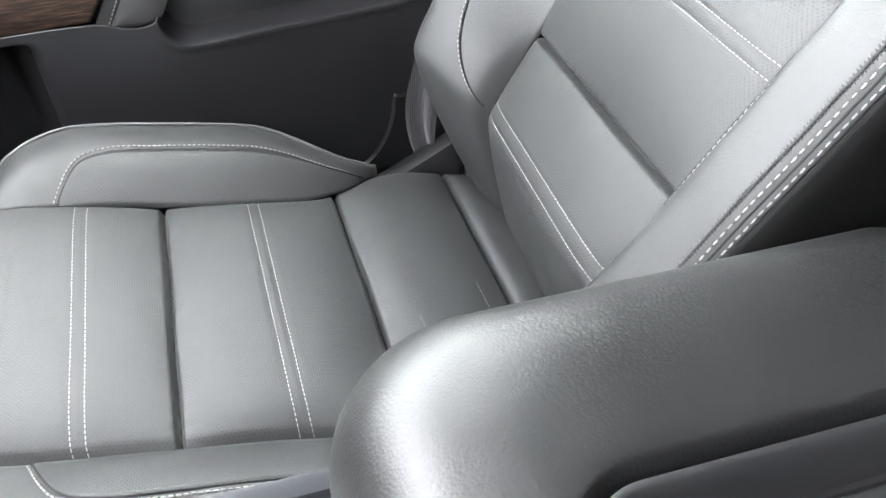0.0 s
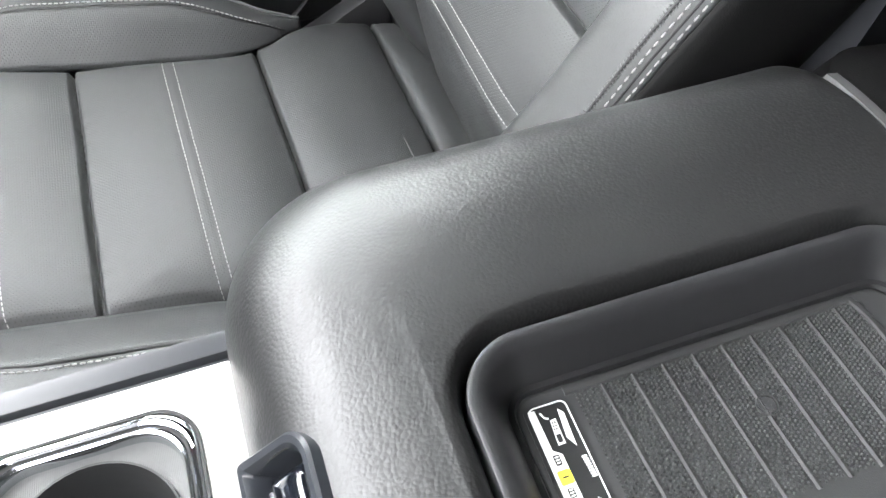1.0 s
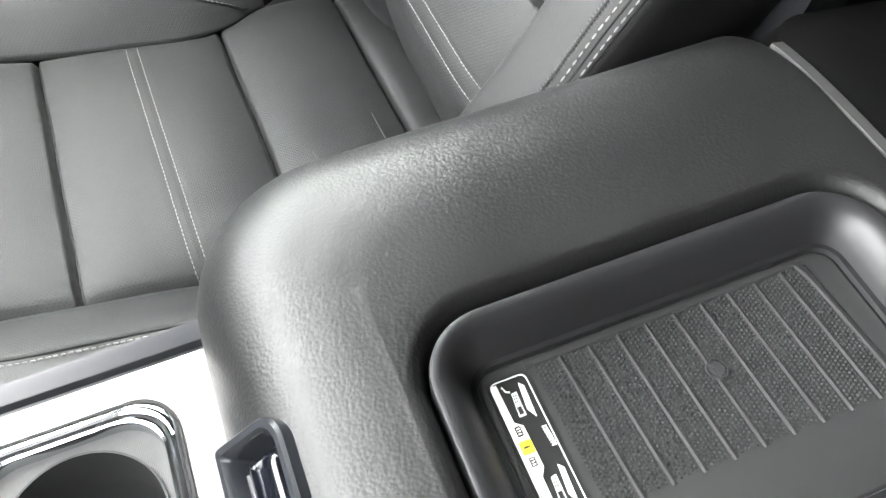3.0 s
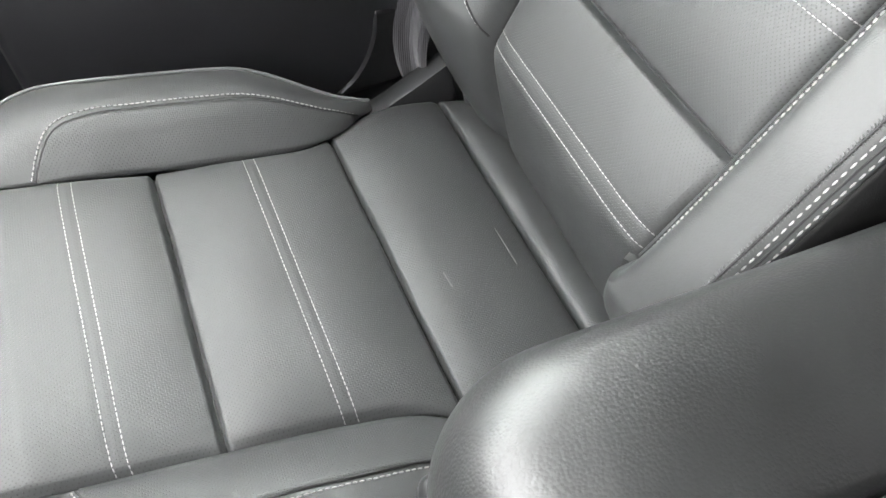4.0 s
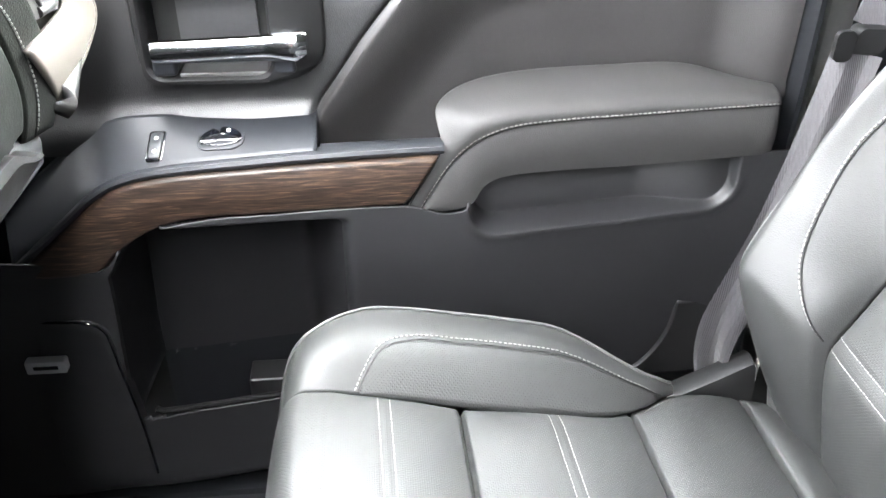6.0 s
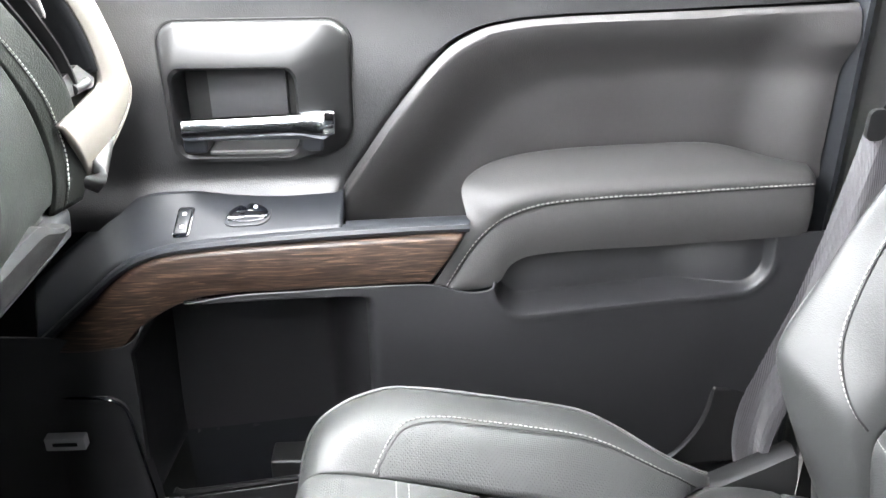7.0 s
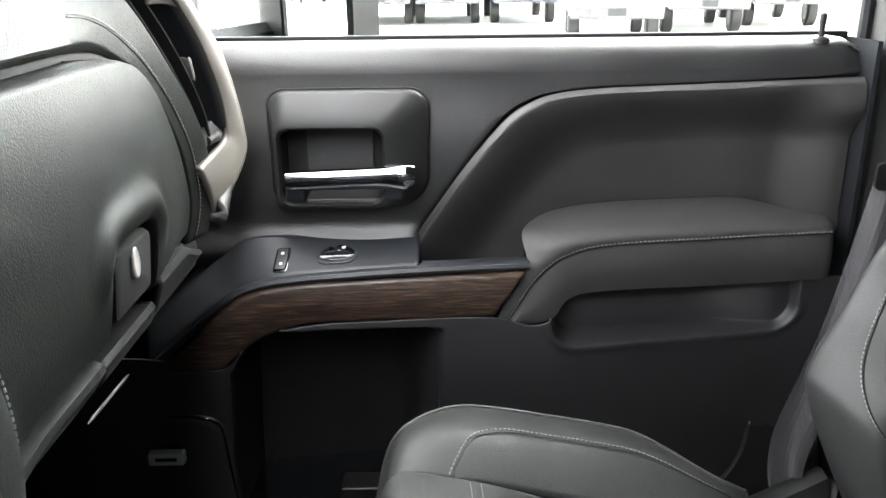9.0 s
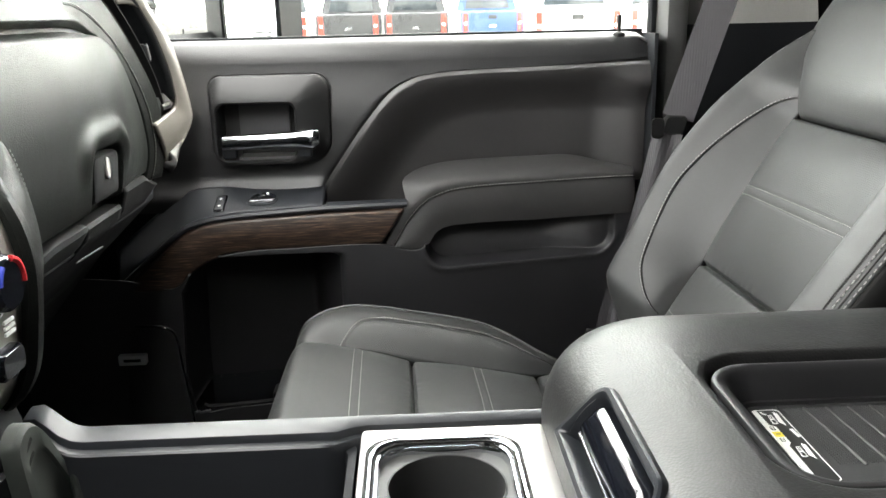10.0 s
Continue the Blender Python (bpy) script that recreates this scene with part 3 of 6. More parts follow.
lip = [(x, lower_y(x, 0.22) + 0.003, 0.2405 + 0.012 * ss((-0.362 - x) / 0.02) ** 2) for x in np.linspace(-0.374, -0.125, 40)]
part("bin_edge", tube(lip, 0.0042, 8), M_LIP, door, "rounded rim of the door bin")

# wood strip
T_CURVE = catmull([(-0.0125, 0.585), (-0.10, 0.583), (-0.20, 0.580), (-0.30, 0.575), (-0.352, 0.567), (-0.385, 0.550), (-0.42, 0.520), (-0.455, 0.490), (-0.485, 0.464)], 100)
W_CURVE = catmull([(-0.0535, 0.525), (-0.12, 0.5235), (-0.20, 0.5225), (-0.275, 0.521), (-0.318, 0.514), (-0.350, 0.500), (-0.372, 0.484), (-0.384, 0.472), (-0.391, 0.462)], 100)


def trim_y(x):
    return 0.5165 + 0.02 * ss((x + 0.35) / 0.4) * 0.5 - 0.012 * ss((-0.3 - x) / 0.18)


def wood(u, v):
    a, o = on(T_CURVE, u), on(W_CURVE, u)
    x, z = a * (1 - v) + o * v
    return x, trim_y(x) - 0.004 - 0.005 * math.sin(math.pi * v) + 0.006 * (1 - ss(v / 0.06)) + 0.006 * (1 - ss((1 - v) / 0.06)), z


part("wood_trim", sheet(wood, 90, 0, vs=np.r_[0, 0.02, 0.04, 0.07, np.linspace(0.1, 0.9, 14), 0.93, 0.96, 0.98, 1]), M_WOOD, door, "dark brown open-pore wood trim", solid=0.004)

# switch plate and its front bar
F_CURVE = catmull([(-0.007, 0.594), (-0.10, 0.5925), (-0.20, 0.589), (-0.30, 0.5825), (-0.352, 0.5745), (-0.388, 0.557), (-0.424, 0.527), (-0.459, 0.497), (-0.49, 0.470)], 100)


def plate(u, v):
    k = 0.268 + 0.732 * u
    a = on(F_CURVE, k)
    u = max(0.0, (k - 0.355) / 0.645)
    x, z = a[0] - 0.02 * v * u, a[1]
    y = trim_y(x) + 0.003 + 0.062 * v
    return x, y, z + 0.003 + (0.024 + 0.02 * ss(u * 1.5)) * v - 0.0012 * (1 - ss(v / 0.08))


part("switch_plate", sheet(plate, 80, 0, vs=np.r_[0, 0.03, 0.08, np.linspace(0.12, 1, 14)]), M_SATIN, door, "satin black switch plate", solid=0.02)
front = bmesh.new()
bar = []
for p in F_CURVE:
    y = trim_y(p[0])
    bar.append([(p[0], y + 0.016, p[1] + 0.002), (p[0], y + 0.004, p[1] + 0.0032), (p[0], y - 0.001, p[1] + 0.001), (p[0], y - 0.003, p[1] - 0.003), (p[0], y - 0.001, p[1] - 0.0075), (p[0], y + 0.016, p[1] - 0.0075)])
loft(bar, front, True, True)
part("front_bar", front, M_SATIN, door, "satin black bar above the wood")
grip = []
for x in np.linspace(-0.142, -0.008, 20):
    z = float(np.interp(x, [-0.142, -0.007], [0.5925, 0.594]))
    y = trim_y(x)
    grip.append([(x, y + 0.004, z + 0.001), (x, y + 0.012, z + 0.0045), (x, y + 0.020, z + 0.003), (x, y + 0.023, z - 0.004), (x, y + 0.022, z - 0.05), (x, y + 0.004, z - 0.05)])
part("pull_grip", loft(grip, None, True, True), M_SATIN, door, "satin black pull grip")

# window switch and lock switch on the plate
def on_plate(x, v):
    best = min(np.linspace(0, 1, 200), key=lambda u: abs(plate(float(u), v)[0] - x))
    return Vector(plate(float(best), v))


for name, x, v, w, dpt, label in (("lock_switch", -0.318, 0.38, 0.016, 0.036, "small black lock switch with white marks"), ("window_switch", -0.249, 0.42, 0.046, 0.026, "black rocker window switch in a chrome edge")):
    c, cy = on_plate(x, v), on_plate(x, v + 0.2)
    along = (cy - c).normalized()
    right = Vector((1, 0, 0.035)).normalized()
    up = right.cross(along)
    surround = part(name + "_surround", loft([[c + right * (a * k) + along * (b2 * k) + up * hgt for a, b2 in rrect(0, 0, w, dpt, min(w, dpt) * (0.2 if w < 0.03 else 0.48))] for k, hgt in ((1.12, 0.0), (1.1, 0.0016), (0.98, 0.0018), (0.95, 0.0006))], None, False, True), M_SATIN if name == "window_switch" else M_GLOSS, door, "thin dark edge")
    if name == "window_switch":
        # lens-shaped rocker: bright dish in front, two black facets behind
        half = lambda p: dpt * 0.5 * math.sqrt(max(1e-4, 1 - (2 * p - 1) ** 2)) ** 0.9
        dish = sheet(lambda p, q: c + right * ((p - 0.5) * w) - along * (half(p) * 0.6 * q) + up * (0.0022 - 0.0030 * math.sin(math.pi * q) * math.sin(math.pi * p)), 30, 10)
        part("switch_dish", dish, M_DARK_CHROME, door, "bright dished front of the switch", solid=0.001)
        rock = sheet(lambda p, q: c + right * ((p - 0.5) * w) + along * (half(p) * q) + up * (0.0024 + 0.0075 * math.sin(math.pi * p) ** 0.8 * (1 - 0.25 * q) - 0.004 * math.exp(-(((p - 0.40) / 0.07) ** 2))), 34, 8)
        part(name, rock, M_GLOSS, door, label, solid=0.001)
        part("switch_skirt", sheet(lambda p, q: c + right * ((p - 0.5) * w) + along * 0.0002 + up * (0.0005 + q * (0.0020 + 0.0070 * math.sin(math.pi * p) ** 0.8)), 30, 4), M_SATIN, door, solid=0.0006)
        dash_mark = [(0.009, 0.006)]
    else:
        part(name, loft([[c + right * (a * k) + along * (b2 * k) + up * hgt for a, b2 in rrect(0, 0, w * 0.86, dpt * 0.92, 0.002)] for k, hgt in ((1, 0.001), (1, 0.003), (0.93, 0.0036))], None, True, True), M_SATIN, door, label)
        dash_mark = [(0.0, 0.009), (0.0, -0.008)]
    for a, b2 in dash_mark:
        part("white_mark", loft([[c + right * (a + p) + along * (b2 + q) + up * hgt for p, q in rrect(0, 0, 0.0042, 0.0042, 0.001, 3)] for hgt in (0.0025, 0.0098 if name == "window_switch" else 0.0039)], None, True, True), M_WHITE, door)

# handle surround, hollow and lever
bezel = bmesh.new()
outer = lambda k, y: [(x, y, z) for x, z in rrect(BEZ[0], BEZ[1], BEZ[2] - k, BEZ[3] - k, (0.026, 0.024, 0.03, 0.042))]
inner = lambda k, y: [(x, y, z) for x, z in rrect(-0.2525, 0.7125, 0.129 - k, 0.094 - k, (0.014, 0.014, 0.016, 0.016))]
mid = lambda y: [((a[0] + c[0]) / 2, y, (a[2] + c[2]) / 2) for a, c in zip(outer(0, 0), inner(0, 0))]
loft([outer(0, 0.600), outer(0.0, 0.586), outer(0.003, 0.5815), outer(0.008, 0.5795), mid(0.568), inner(-0.012, 0.5625), inner(-0.004, 0.562), inner(0.002, 0.566), inner(0.004, 0.590), inner(0.006, 0.618)], bezel)
surround = part("handle_surround", bezel, M_PLASTIC, door, "moulded black door handle surround")
part("groove", loft([outer(-0.004, 0.5945), outer(-0.004, 0.5888), outer(0.001, 0.5888)], None), M_BLACKLINE, surround)
part("back_plate", box(-0.2875, -0.2035, 0.604, 0.618, 0.690, 0.757), M_HANDLE_BACK, surround, "dark grey plate inside the hollow", smooth=False)
# black sheet stands in for the shade deep in the hollow
part("hollow_shade", box(-0.318, -0.184, 0.614, 0.622, 0.660, 0.764), M_BLACKLINE, surround, smooth=False)
lever = bmesh.new()
prof = [(-0.001, 0.0080), (-0.0055, 0.0066), (-0.0086, 0.0030), (-0.0096, -0.0040), (-0.0090, -0.0100), (-0.0055, -0.0138), (0.001, -0.0140), (0.006, -0.006), (0.005, 0.004)]
loft([[(x, 0.561 + y * k, 0.703 + 0.035 * (x + 0.23) + z * k) for y, z in prof] for x, k in ((-0.3105, 0.75), (-0.3095, 0.95), (-0.305, 1.0), (-0.24, 1.0), (-0.195, 1.0), (-0.182, 1.10), (-0.172, 1.30), (-0.162, 1.42), (-0.154, 1.36), (-0.1495, 1.15), (-0.148, 0.8))], lever, True, True)
lev = part("handle_lever", lever, M_CHROME, door, "polished chrome door lever")
part("lever_post", loft([[(x, y, z) for x, z in rrect(-0.168, 0.697, 0.026 - k, 0.036 - k, 0.006)] for y, k in ((0.612, 0.0), (0.575, 0.0), (0.566, 0.004))], None, False, True), M_SATIN, lev, "black pivot behind the lever")
part("lever_underside", box(-0.306, -0.165, 0.5555, 0.570, 0.6845, 0.692), M_SATIN, lev, "black underside", smooth=False, bevel=0.003)
for x in (-0.300, -0.176):
    part("lever_leg", box(x - 0.013, x + 0.013, 0.562, 0.612, 0.668, 0.690), M_SATIN, lev, "black lever leg", smooth=False, bevel=0.005)
# grey on a black surround: light on the upward face, put into its colour
part("hollow_ledge", box(-0.286, -0.190, 0.566, 0.614, 0.664, 0.671), M_GREYP, surround, "lower ledge of the hollow, paler for the light on it", smooth=False, bevel=0.002)

# loudspeaker cover with maker's plate
sp = catmull([(-0.66, 0.398), (-0.56, 0.401), (-0.46, 0.402), (-0.425, 0.400), (-0.408, 0.391), (-0.402, 0.375), (-0.399, 0.33), (-0.395, 0.28), (-0.391, 0.22), (-0.388, 0.14)], 60)
loops = []
for d, dy in ((-0.002, 0.012), (0.0, -0.001), (0.004, -0.0045), (0.010, -0.0055)):
    loops.append([(max(p[0] - d * 0.8, -0.66), lower_y(-0.44, p[1]) + dy + 0.004 * ss((-0.42 - p[0]) / 0.1), p[1] - d) for p in sp])
loops.append([(-0.53 + 0.2 * (p[0] + 0.53), lower_y(-0.44, 0.2) - 0.006, 0.14 + 0.3 * (p[1] - 0.14)) for p in sp])
speaker = part("speaker_cover", loft(loops, None, closed=False), M_PANEL, door, "black loudspeaker cover with a rounded corner")
part("cover_edge", tube([(p[0] - 0.001, lower_y(-0.44, p[1]) - 0.0035 + 0.004 * ss((-0.42 - p[0]) / 0.1), p[1] - 0.001) for p in sp[20:]], 0.0016, 6), M_GLOSS, speaker, "glossy edge of the cover")
part("maker_plate", loft([[(x, y, z) for x, z in rrect(-0.478, 0.345, 0.046 - k, 0.0175 - k, 0.002, 4)] for y, k in ((0.497, 0), (0.4865, 0), (0.4855, 0.001))], None, False, True), M_BADGE, speaker, "small brushed metal plate")
part("dark_bar", box(-0.492, -0.464, 0.4850, 0.4856, 0.3425, 0.3475), M_BLACKLINE, speaker, smooth=False)

# ---- passenger seat ----
seat = thing("passenger_seat", (0.05, 0.165, 0.0), "black leather front seat with perforated centre and pale stitching", "car seat")
YC = 0.165
LIP = [(-0.243, 0.13), (-0.235, 0.18), (-0.222, 0.24), (-0.207, 0.30), (-0.197, 0.35), (-0.190, 0.388), (-0.182, 0.418), (-0.170, 0.435), (-0.150, 0.4365), (-0.113, 0.4285), (-0.05, 0.4145), (0.0, 0.402), (0.09, 0.383), (0.186, 0.361), (0.26, 0.344), (0.34, 0.322), (0.37, 0.312), (0.40, 0.300), (0.42, 0.285)]
SEAT_LINE = catmull(LIP, 330)
far_edge = knots([-0.26, -0.2, -0.1, 0.0, 0.09, 0.16, 0.20, 0.235, 0.27, 0.34, 0.45], [0.315, 0.322, 0.328, 0.328, 0.331, 0.340, 0.358, 0.383, 0.396, 0.402, 0.402])
seam_z = knots([p[0] for p in LIP], [p[1] for p in LIP])
CHANNELS = (-0.0045, 0.190, 0.341)
ROWS = (-0.0865, -0.0750, 0.0885, 0.1000)


def skew(x):
    """How far the seams lean backwards towards the inboard side."""
    return float(np.interp(x, [-0.26, -0.09, 0.0, 0.09, 0.19, 0.34], [0.020, 0.027, 0.012, 0.033, 0.035, 0.038]))


def pillow(x):
    """How far the stuffing stands above the seams, lengthwise."""
    z = 0.0
    for a, c, k in ((-0.30, CHANNELS[0], 0.011), (CHANNELS[0], CHANNELS[1], 0.0145), (CHANNELS[1], CHANNELS[2], 0.013), (CHANNELS[2], 0.404, 0.012)):
        if a <= x <= c:
            w = (x - a) / (c - a)
            z += k * (1 - abs(2 * w - 1) ** 3.0)
            if a == -0.30 and x < -0.12:
                z = 0.011
    return z


def cushion_z(x, y, base):
    w = abs(y - YC) / (far_edge(x) - YC)
    x -= skew(x) * (YC - y)
    z = base + pillow(x) * (1 - w**10) - 0.0062
    for c in CHANNELS:
        wob = c + 0.0004 * math.sin(37 * y + 5 * c)
        z -= 0.0095 * math.exp(-(((x - wob) / 0.0026) ** 2))
        z += 0.0006 * math.sin(240 * y + 9 * math.sin(31 * y)) * math.exp(-(((x - c) / 0.012) ** 2))
    z -= 0.006 * (1 - ss((1 - w) / 0.055))
    z += 0.0011 * noise.noise(Vector((x * 14, y * 14, 3.0))) + 0.0016 * noise.noise(Vector((x * 5, y * 6, 8.0)))
    for c in ROWS:
        z -= 0.0009 * math.exp(-(((x - c) / 0.002) ** 2))
    return z


def cushion(u, v):
    x, base = on(SEAT_LINE, u)
    half = far_edge(x) - YC
    w = 2 * v - 1
    y = YC + half * (math.copysign(1 - (1 - abs(w)) ** 1.25, w))
    if x > -0.14:
        x += skew(x) * (YC - y) * ss((x + 0.14) / 0.06)
        base = seam_z(x)
    k = ss((-0.165 - x) / 0.03)
    z = cushion_z(x, y, base)
    # the front roll swells forward rather than up
    return x - 0.006 * k * (1 - (2 * v - 1) ** 8), y, z * (1 - k) + k * (base - 0.002)


us = [u for i, u in enumerate(np.linspace(0, 1, 1501)) if i % 5 == 0 or min(abs(on(SEAT_LINE, u)[0] - c) for c in CHANNELS) < 0.008]
part("seat_cushion", sheet(cushion, 0, 84, us=us), M_PERF, seat, "perforated black leather cushion with seams across", solid=0.02, offset=-1)


def surface(x, y):
    return cushion_z(x, y, seam_z(x))


def across(x, y0, y1, lift=0.0006):
    out = []
    for y in np.linspace(y0, y1, 60):
        xx = x + skew(x) * (YC - y)
        out.append((xx, y, surface(xx, y) + lift))
    return out


for x in ROWS:
    e = far_edge(x) - 0.002
    part("stitching", stitch_row(across(x, 2 * YC - e, e)), M_THREAD, seat, "light grey double stitching across the cushion", kind="stuff")
for x in CHANNELS:
    e = far_edge(x) - 0.003
    part("seam_line", tube(across(x, 2 * YC - e, e, -0.0012), 0.0016, 6), M_BLACKLINE, seat)
# worn scuffs near the back of the cushion
for x, y, ang, ln in ((0.311, 0.150, 0.05, 0.026), (0.234, 0.118, 0.10, 0.010)):
    pts = [(x + s * math.sin(ang), y - s * math.cos(ang), surface(x + s * math.sin(ang), y - s * math.cos(ang)) + 0.0002) for s in np.linspace(-ln, ln, 16)]
    part("scuff", tube(pts, 0.0010, 6, flat=0.3, taper=True), M_SCUFF, seat, "pale worn scuff")

# side bolsters of the cushion
pipe_z = knots([-0.234, -0.222, -0.207, -0.197, -0.189, -0.180, -0.165, -0.146, -0.125, -0.07, 0.0, 0.06, 0.105, 0.148, 0.180, 0.205, 0.235, 0.25],
               [0.17, 0.235, 0.30, 0.35, 0.388, 0.412, 0.436, 0.456, 0.468, 0.4745, 0.469, 0.458, 0.445, 0.421, 0.396, 0.375, 0.350, 0.335])


def bolster_point(x, s, flip=False):
    """s from 0 at the inner seam to 1 at the piping; the inboard bolster is wider and flatter."""
    y0 = far_edge(x) + 0.0005
    if flip:
        y1 = y0 + 0.100 - 0.035 * ss((-0.10 - x) / 0.12) - 0.05 * ss((x - 0.16) / 0.09)
    else:
        y1 = 0.434 - 0.042 * ss((-0.08 - x) / 0.12) - 0.036 * ss((x - 0.10) / 0.12)
    y1 = max(y1, y0 + 0.012)
    z0, z1 = seam_z(x) - 0.009, pipe_z(x)
    if flip:
        z1 = z0 + 0.009 + 0.42 * (z1 - z0 - 0.009)
    else:
        z1 = z0 + 0.009 + 0.46 * (z1 - z0 - 0.009)
    g = 1 - (1 - s) ** (1.7 if flip else 2.6)
    return y0 + (y1 - y0) * s, z0 + (z1 - z0) * g + 0.004 * math.sin(math.pi * s)


def bolster(flip):
    def fn(u, v):
        x = -0.234 + 0.480 * u
        if v < 0.6:
            y, z = bolster_point(x, v / 0.6, flip)
        else:
            k = (v - 0.6) / 0.4
            y1, z1 = bolster_point(x, 1.0, flip)
            deep = max(z1 - 0.16, 0.01)
            y, z = y1 + 0.026 * math.sin(math.pi / 2 * min(k * 2.2, 1)), z1 - deep * k**1.6
        z += 0.0012 * noise.noise(Vector((x * 18, y * 18, 1.5)))
        return x, (2 * YC - y) if flip else y, z

    return fn


stitch_s = knots([-0.113, -0.104, -0.092, -0.078, -0.06, 0.0, 0.06, 0.11, 0.15, 0.18, 0.205, 0.222], [0.02, 0.16, 0.32, 0.42, 0.47, 0.50, 0.50, 0.49, 0.46, 0.40, 0.30, 0.12])
for flip in (False, True):
    wide = 1.3 if flip else 1.18
    b1 = part("side_bolster", sheet(bolster(flip), 110, 48), M_SEAT, seat, "raised black leather side bolster", solid=0.012, face=(0, 0, 1))
    m = lambda p: (p[0], 2 * YC - p[1], p[2]) if flip else p
    pipe = [m((x, bolster_point(x, 1.0, flip)[0] + 0.001, bolster_point(x, 1.0, flip)[1] + 0.0012)) for x in np.linspace(-0.226, 0.246, 90)]
    part("piping", tube(pipe, 0.0019, 7), M_PIPING, b1, "grey piping along the bolster")
    arc = [m((x, bolster_point(x, stitch_s(x) * wide, flip)[0], bolster_point(x, stitch_s(x) * wide, flip)[1] + 0.001)) for x in np.linspace(-0.113, 0.222, 120)]
    part("stitching", stitch_row(arc, 0.0042, 0.0054, 0.0008), M_THREAD, b1, "light grey stitching on the bolster", kind="stuff")
    arc = [m((x + 0.003, bolster_point(x, stitch_s(x) * 0.93 * wide, flip)[0] - 0.001, bolster_point(x, stitch_s(x) * 0.93 * wide, flip)[1] - 0.0002)) for x in np.linspace(-0.113, 0.222, 120)]
    part("seam_line", tube(arc, 0.0011, 6), M_BLACKLINE, b1)

    # inner crescent of perforated leather, lying on the bolster
    def crescent(u, v):
        x = -0.109 + 0.327 * u
        s = stitch_s(x) * 0.92 * wide * v
        y, z = bolster_point(x, s, flip)
        return m((x + 0.001, y - 0.0007, z + 0.0006 + 0.0006 * math.sin(math.pi * v)))

    part("perforated_panel", sheet(crescent, 80, 12), M_PERF, b1, "perforated leather inset", solid=0.0012, offset=-1)

part("seat_base", box(-0.215, 0.36, -0.055, 0.385, 0.09, 0.30), M_DARK, seat, "black seat base and rails", smooth=False, bevel=0.02)
shield = loft([[(x, y, z) for y, z in ((0.425, 0.12), (0.466, 0.12), (0.474, zt - 0.03), (0.466, zt - 0.006), (0.452, zt), (0.436, zt - 0.004), (0.428, zt - 0.03))] for x, zt in ((0.16, 0.235), (0.22, 0.268), (0.28, 0.296), (0.33, 0.322), (0.362, 0.340), (0.366, 0.335))], None, True, True)
part("side_shield", shield, M_PLASTIC, seat, "black plastic shield beside the cushion")
part("shield_slot", box(0.262, 0.300, 0.4695, 0.4755, 0.262, 0.270), M_GREYP, seat, smooth=False)

# backrest: h runs up along it, off stands out of its plane
BO, BT, BN = (0.376, 0.462), (0.559, 0.829), (-0.829, 0.559)
BC = 0.182


def back(h, y, off):
    return BO[0] + BT[0] * h + BN[0] * off, y, BO[1] + BT[1] * h + BN[1] * off


def fold(h):
    return -1.0 * (math.sqrt(max(0.0, -0.008 - h) ** 2 + 0.0004) - 0.02) if h < -0.008 else 0.0


B_CHANNELS = (0.0865, 0.337)
B_ROWS = (-0.012, 0.003, 0.203, 0.217)


def panel_edge(h):
    """Half width of the back panel on the outboard side; it widens upwards."""
    return min(max(0.146 + 0.17 * (h + 0.015), 0.122), 0.206)


def lean(h):
    """How far the seams rise towards the inboard side."""
    return float(np.interp(h, [-0.02, 0.0865, 0.21, 0.337], [0.010, 0.030, 0.030, 0.0]))


def back_off(h, y):
    w = abs(y - BC) / (0.163 if y < BC else panel_edge(h))
    off = fold(h) - 0.004
    h -= lean(h) * (0.345 - y)
    for a, c, k in ((-0.17, 0.0865, 0.012), (0.0865, 0.337, 0.015)):
        if a <= h <= c:
            q = (h - a) / (c - a)
            off += k * (1 - abs(2 * q - 1) ** 3) * (1 - w**8)
    for c in B_CHANNELS:
        off -= 0.0095 * math.exp(-(((h - c) / 0.0032) ** 2))
        off += 0.0009 * math.sin(230 * y + 9 * math.sin(29 * y)) * math.exp(-(((h - c) / 0.012) ** 2))
    for c in B_ROWS:
        off -= 0.0009 * math.exp(-(((h - c) / 0.002) ** 2))
    return off - 0.006 * (1 - ss((1 - w) / 0.06)) + 0.0014 * noise.noise(Vector((h * 8, y * 8, 4.0)))


def back_sheet(u, v):
    h = -0.16 + 0.497 * u
    y = BC - 0.163 + (0.163 + panel_edge(h)) * v
    h += lean(h) * (0.345 - y) * ss((h + 0.12) / 0.06)
    return back(h, y, back_off(h, y))


def back_row(c, lift):
    out = []
    for y in np.linspace(BC - 0.161, BC + panel_edge(c) - 0.002, 60):
        h = c + lean(c) * (0.345 - y)
        out.append(back(h, y, back_off(h, y) + lift))
    return out


part("back_panel", sheet(back_sheet, 0, 70, us=[u for i, u in enumerate(np.linspace(0, 1, 1001)) if i % 5 == 0 or abs(-0.16 + 0.497 * u - 0.0865) < 0.008]), M_PERF_BACK, seat, "perforated black leather back panel with seams across", solid=0.02, offset=-1)
for h in B_ROWS:
    part("stitching", stitch_row(back_row(h, 0.0006)), M_THREAD, seat, "light grey double stitching across the backrest", kind="stuff")
part("seam_line", tube(back_row(0.0865, -0.0010), 0.0016, 6), M_BLACKLINE, seat)

wing_out = knots([-0.16, -0.10, -0.02, 0.08, 0.15, 0.226, 0.30, 0.36, 0.40, 0.43, 0.46], [0.180, 0.206, 0.239, 0.266, 0.274, 0.277, 0.273, 0.266, 0.262, 0.256, 0.250])
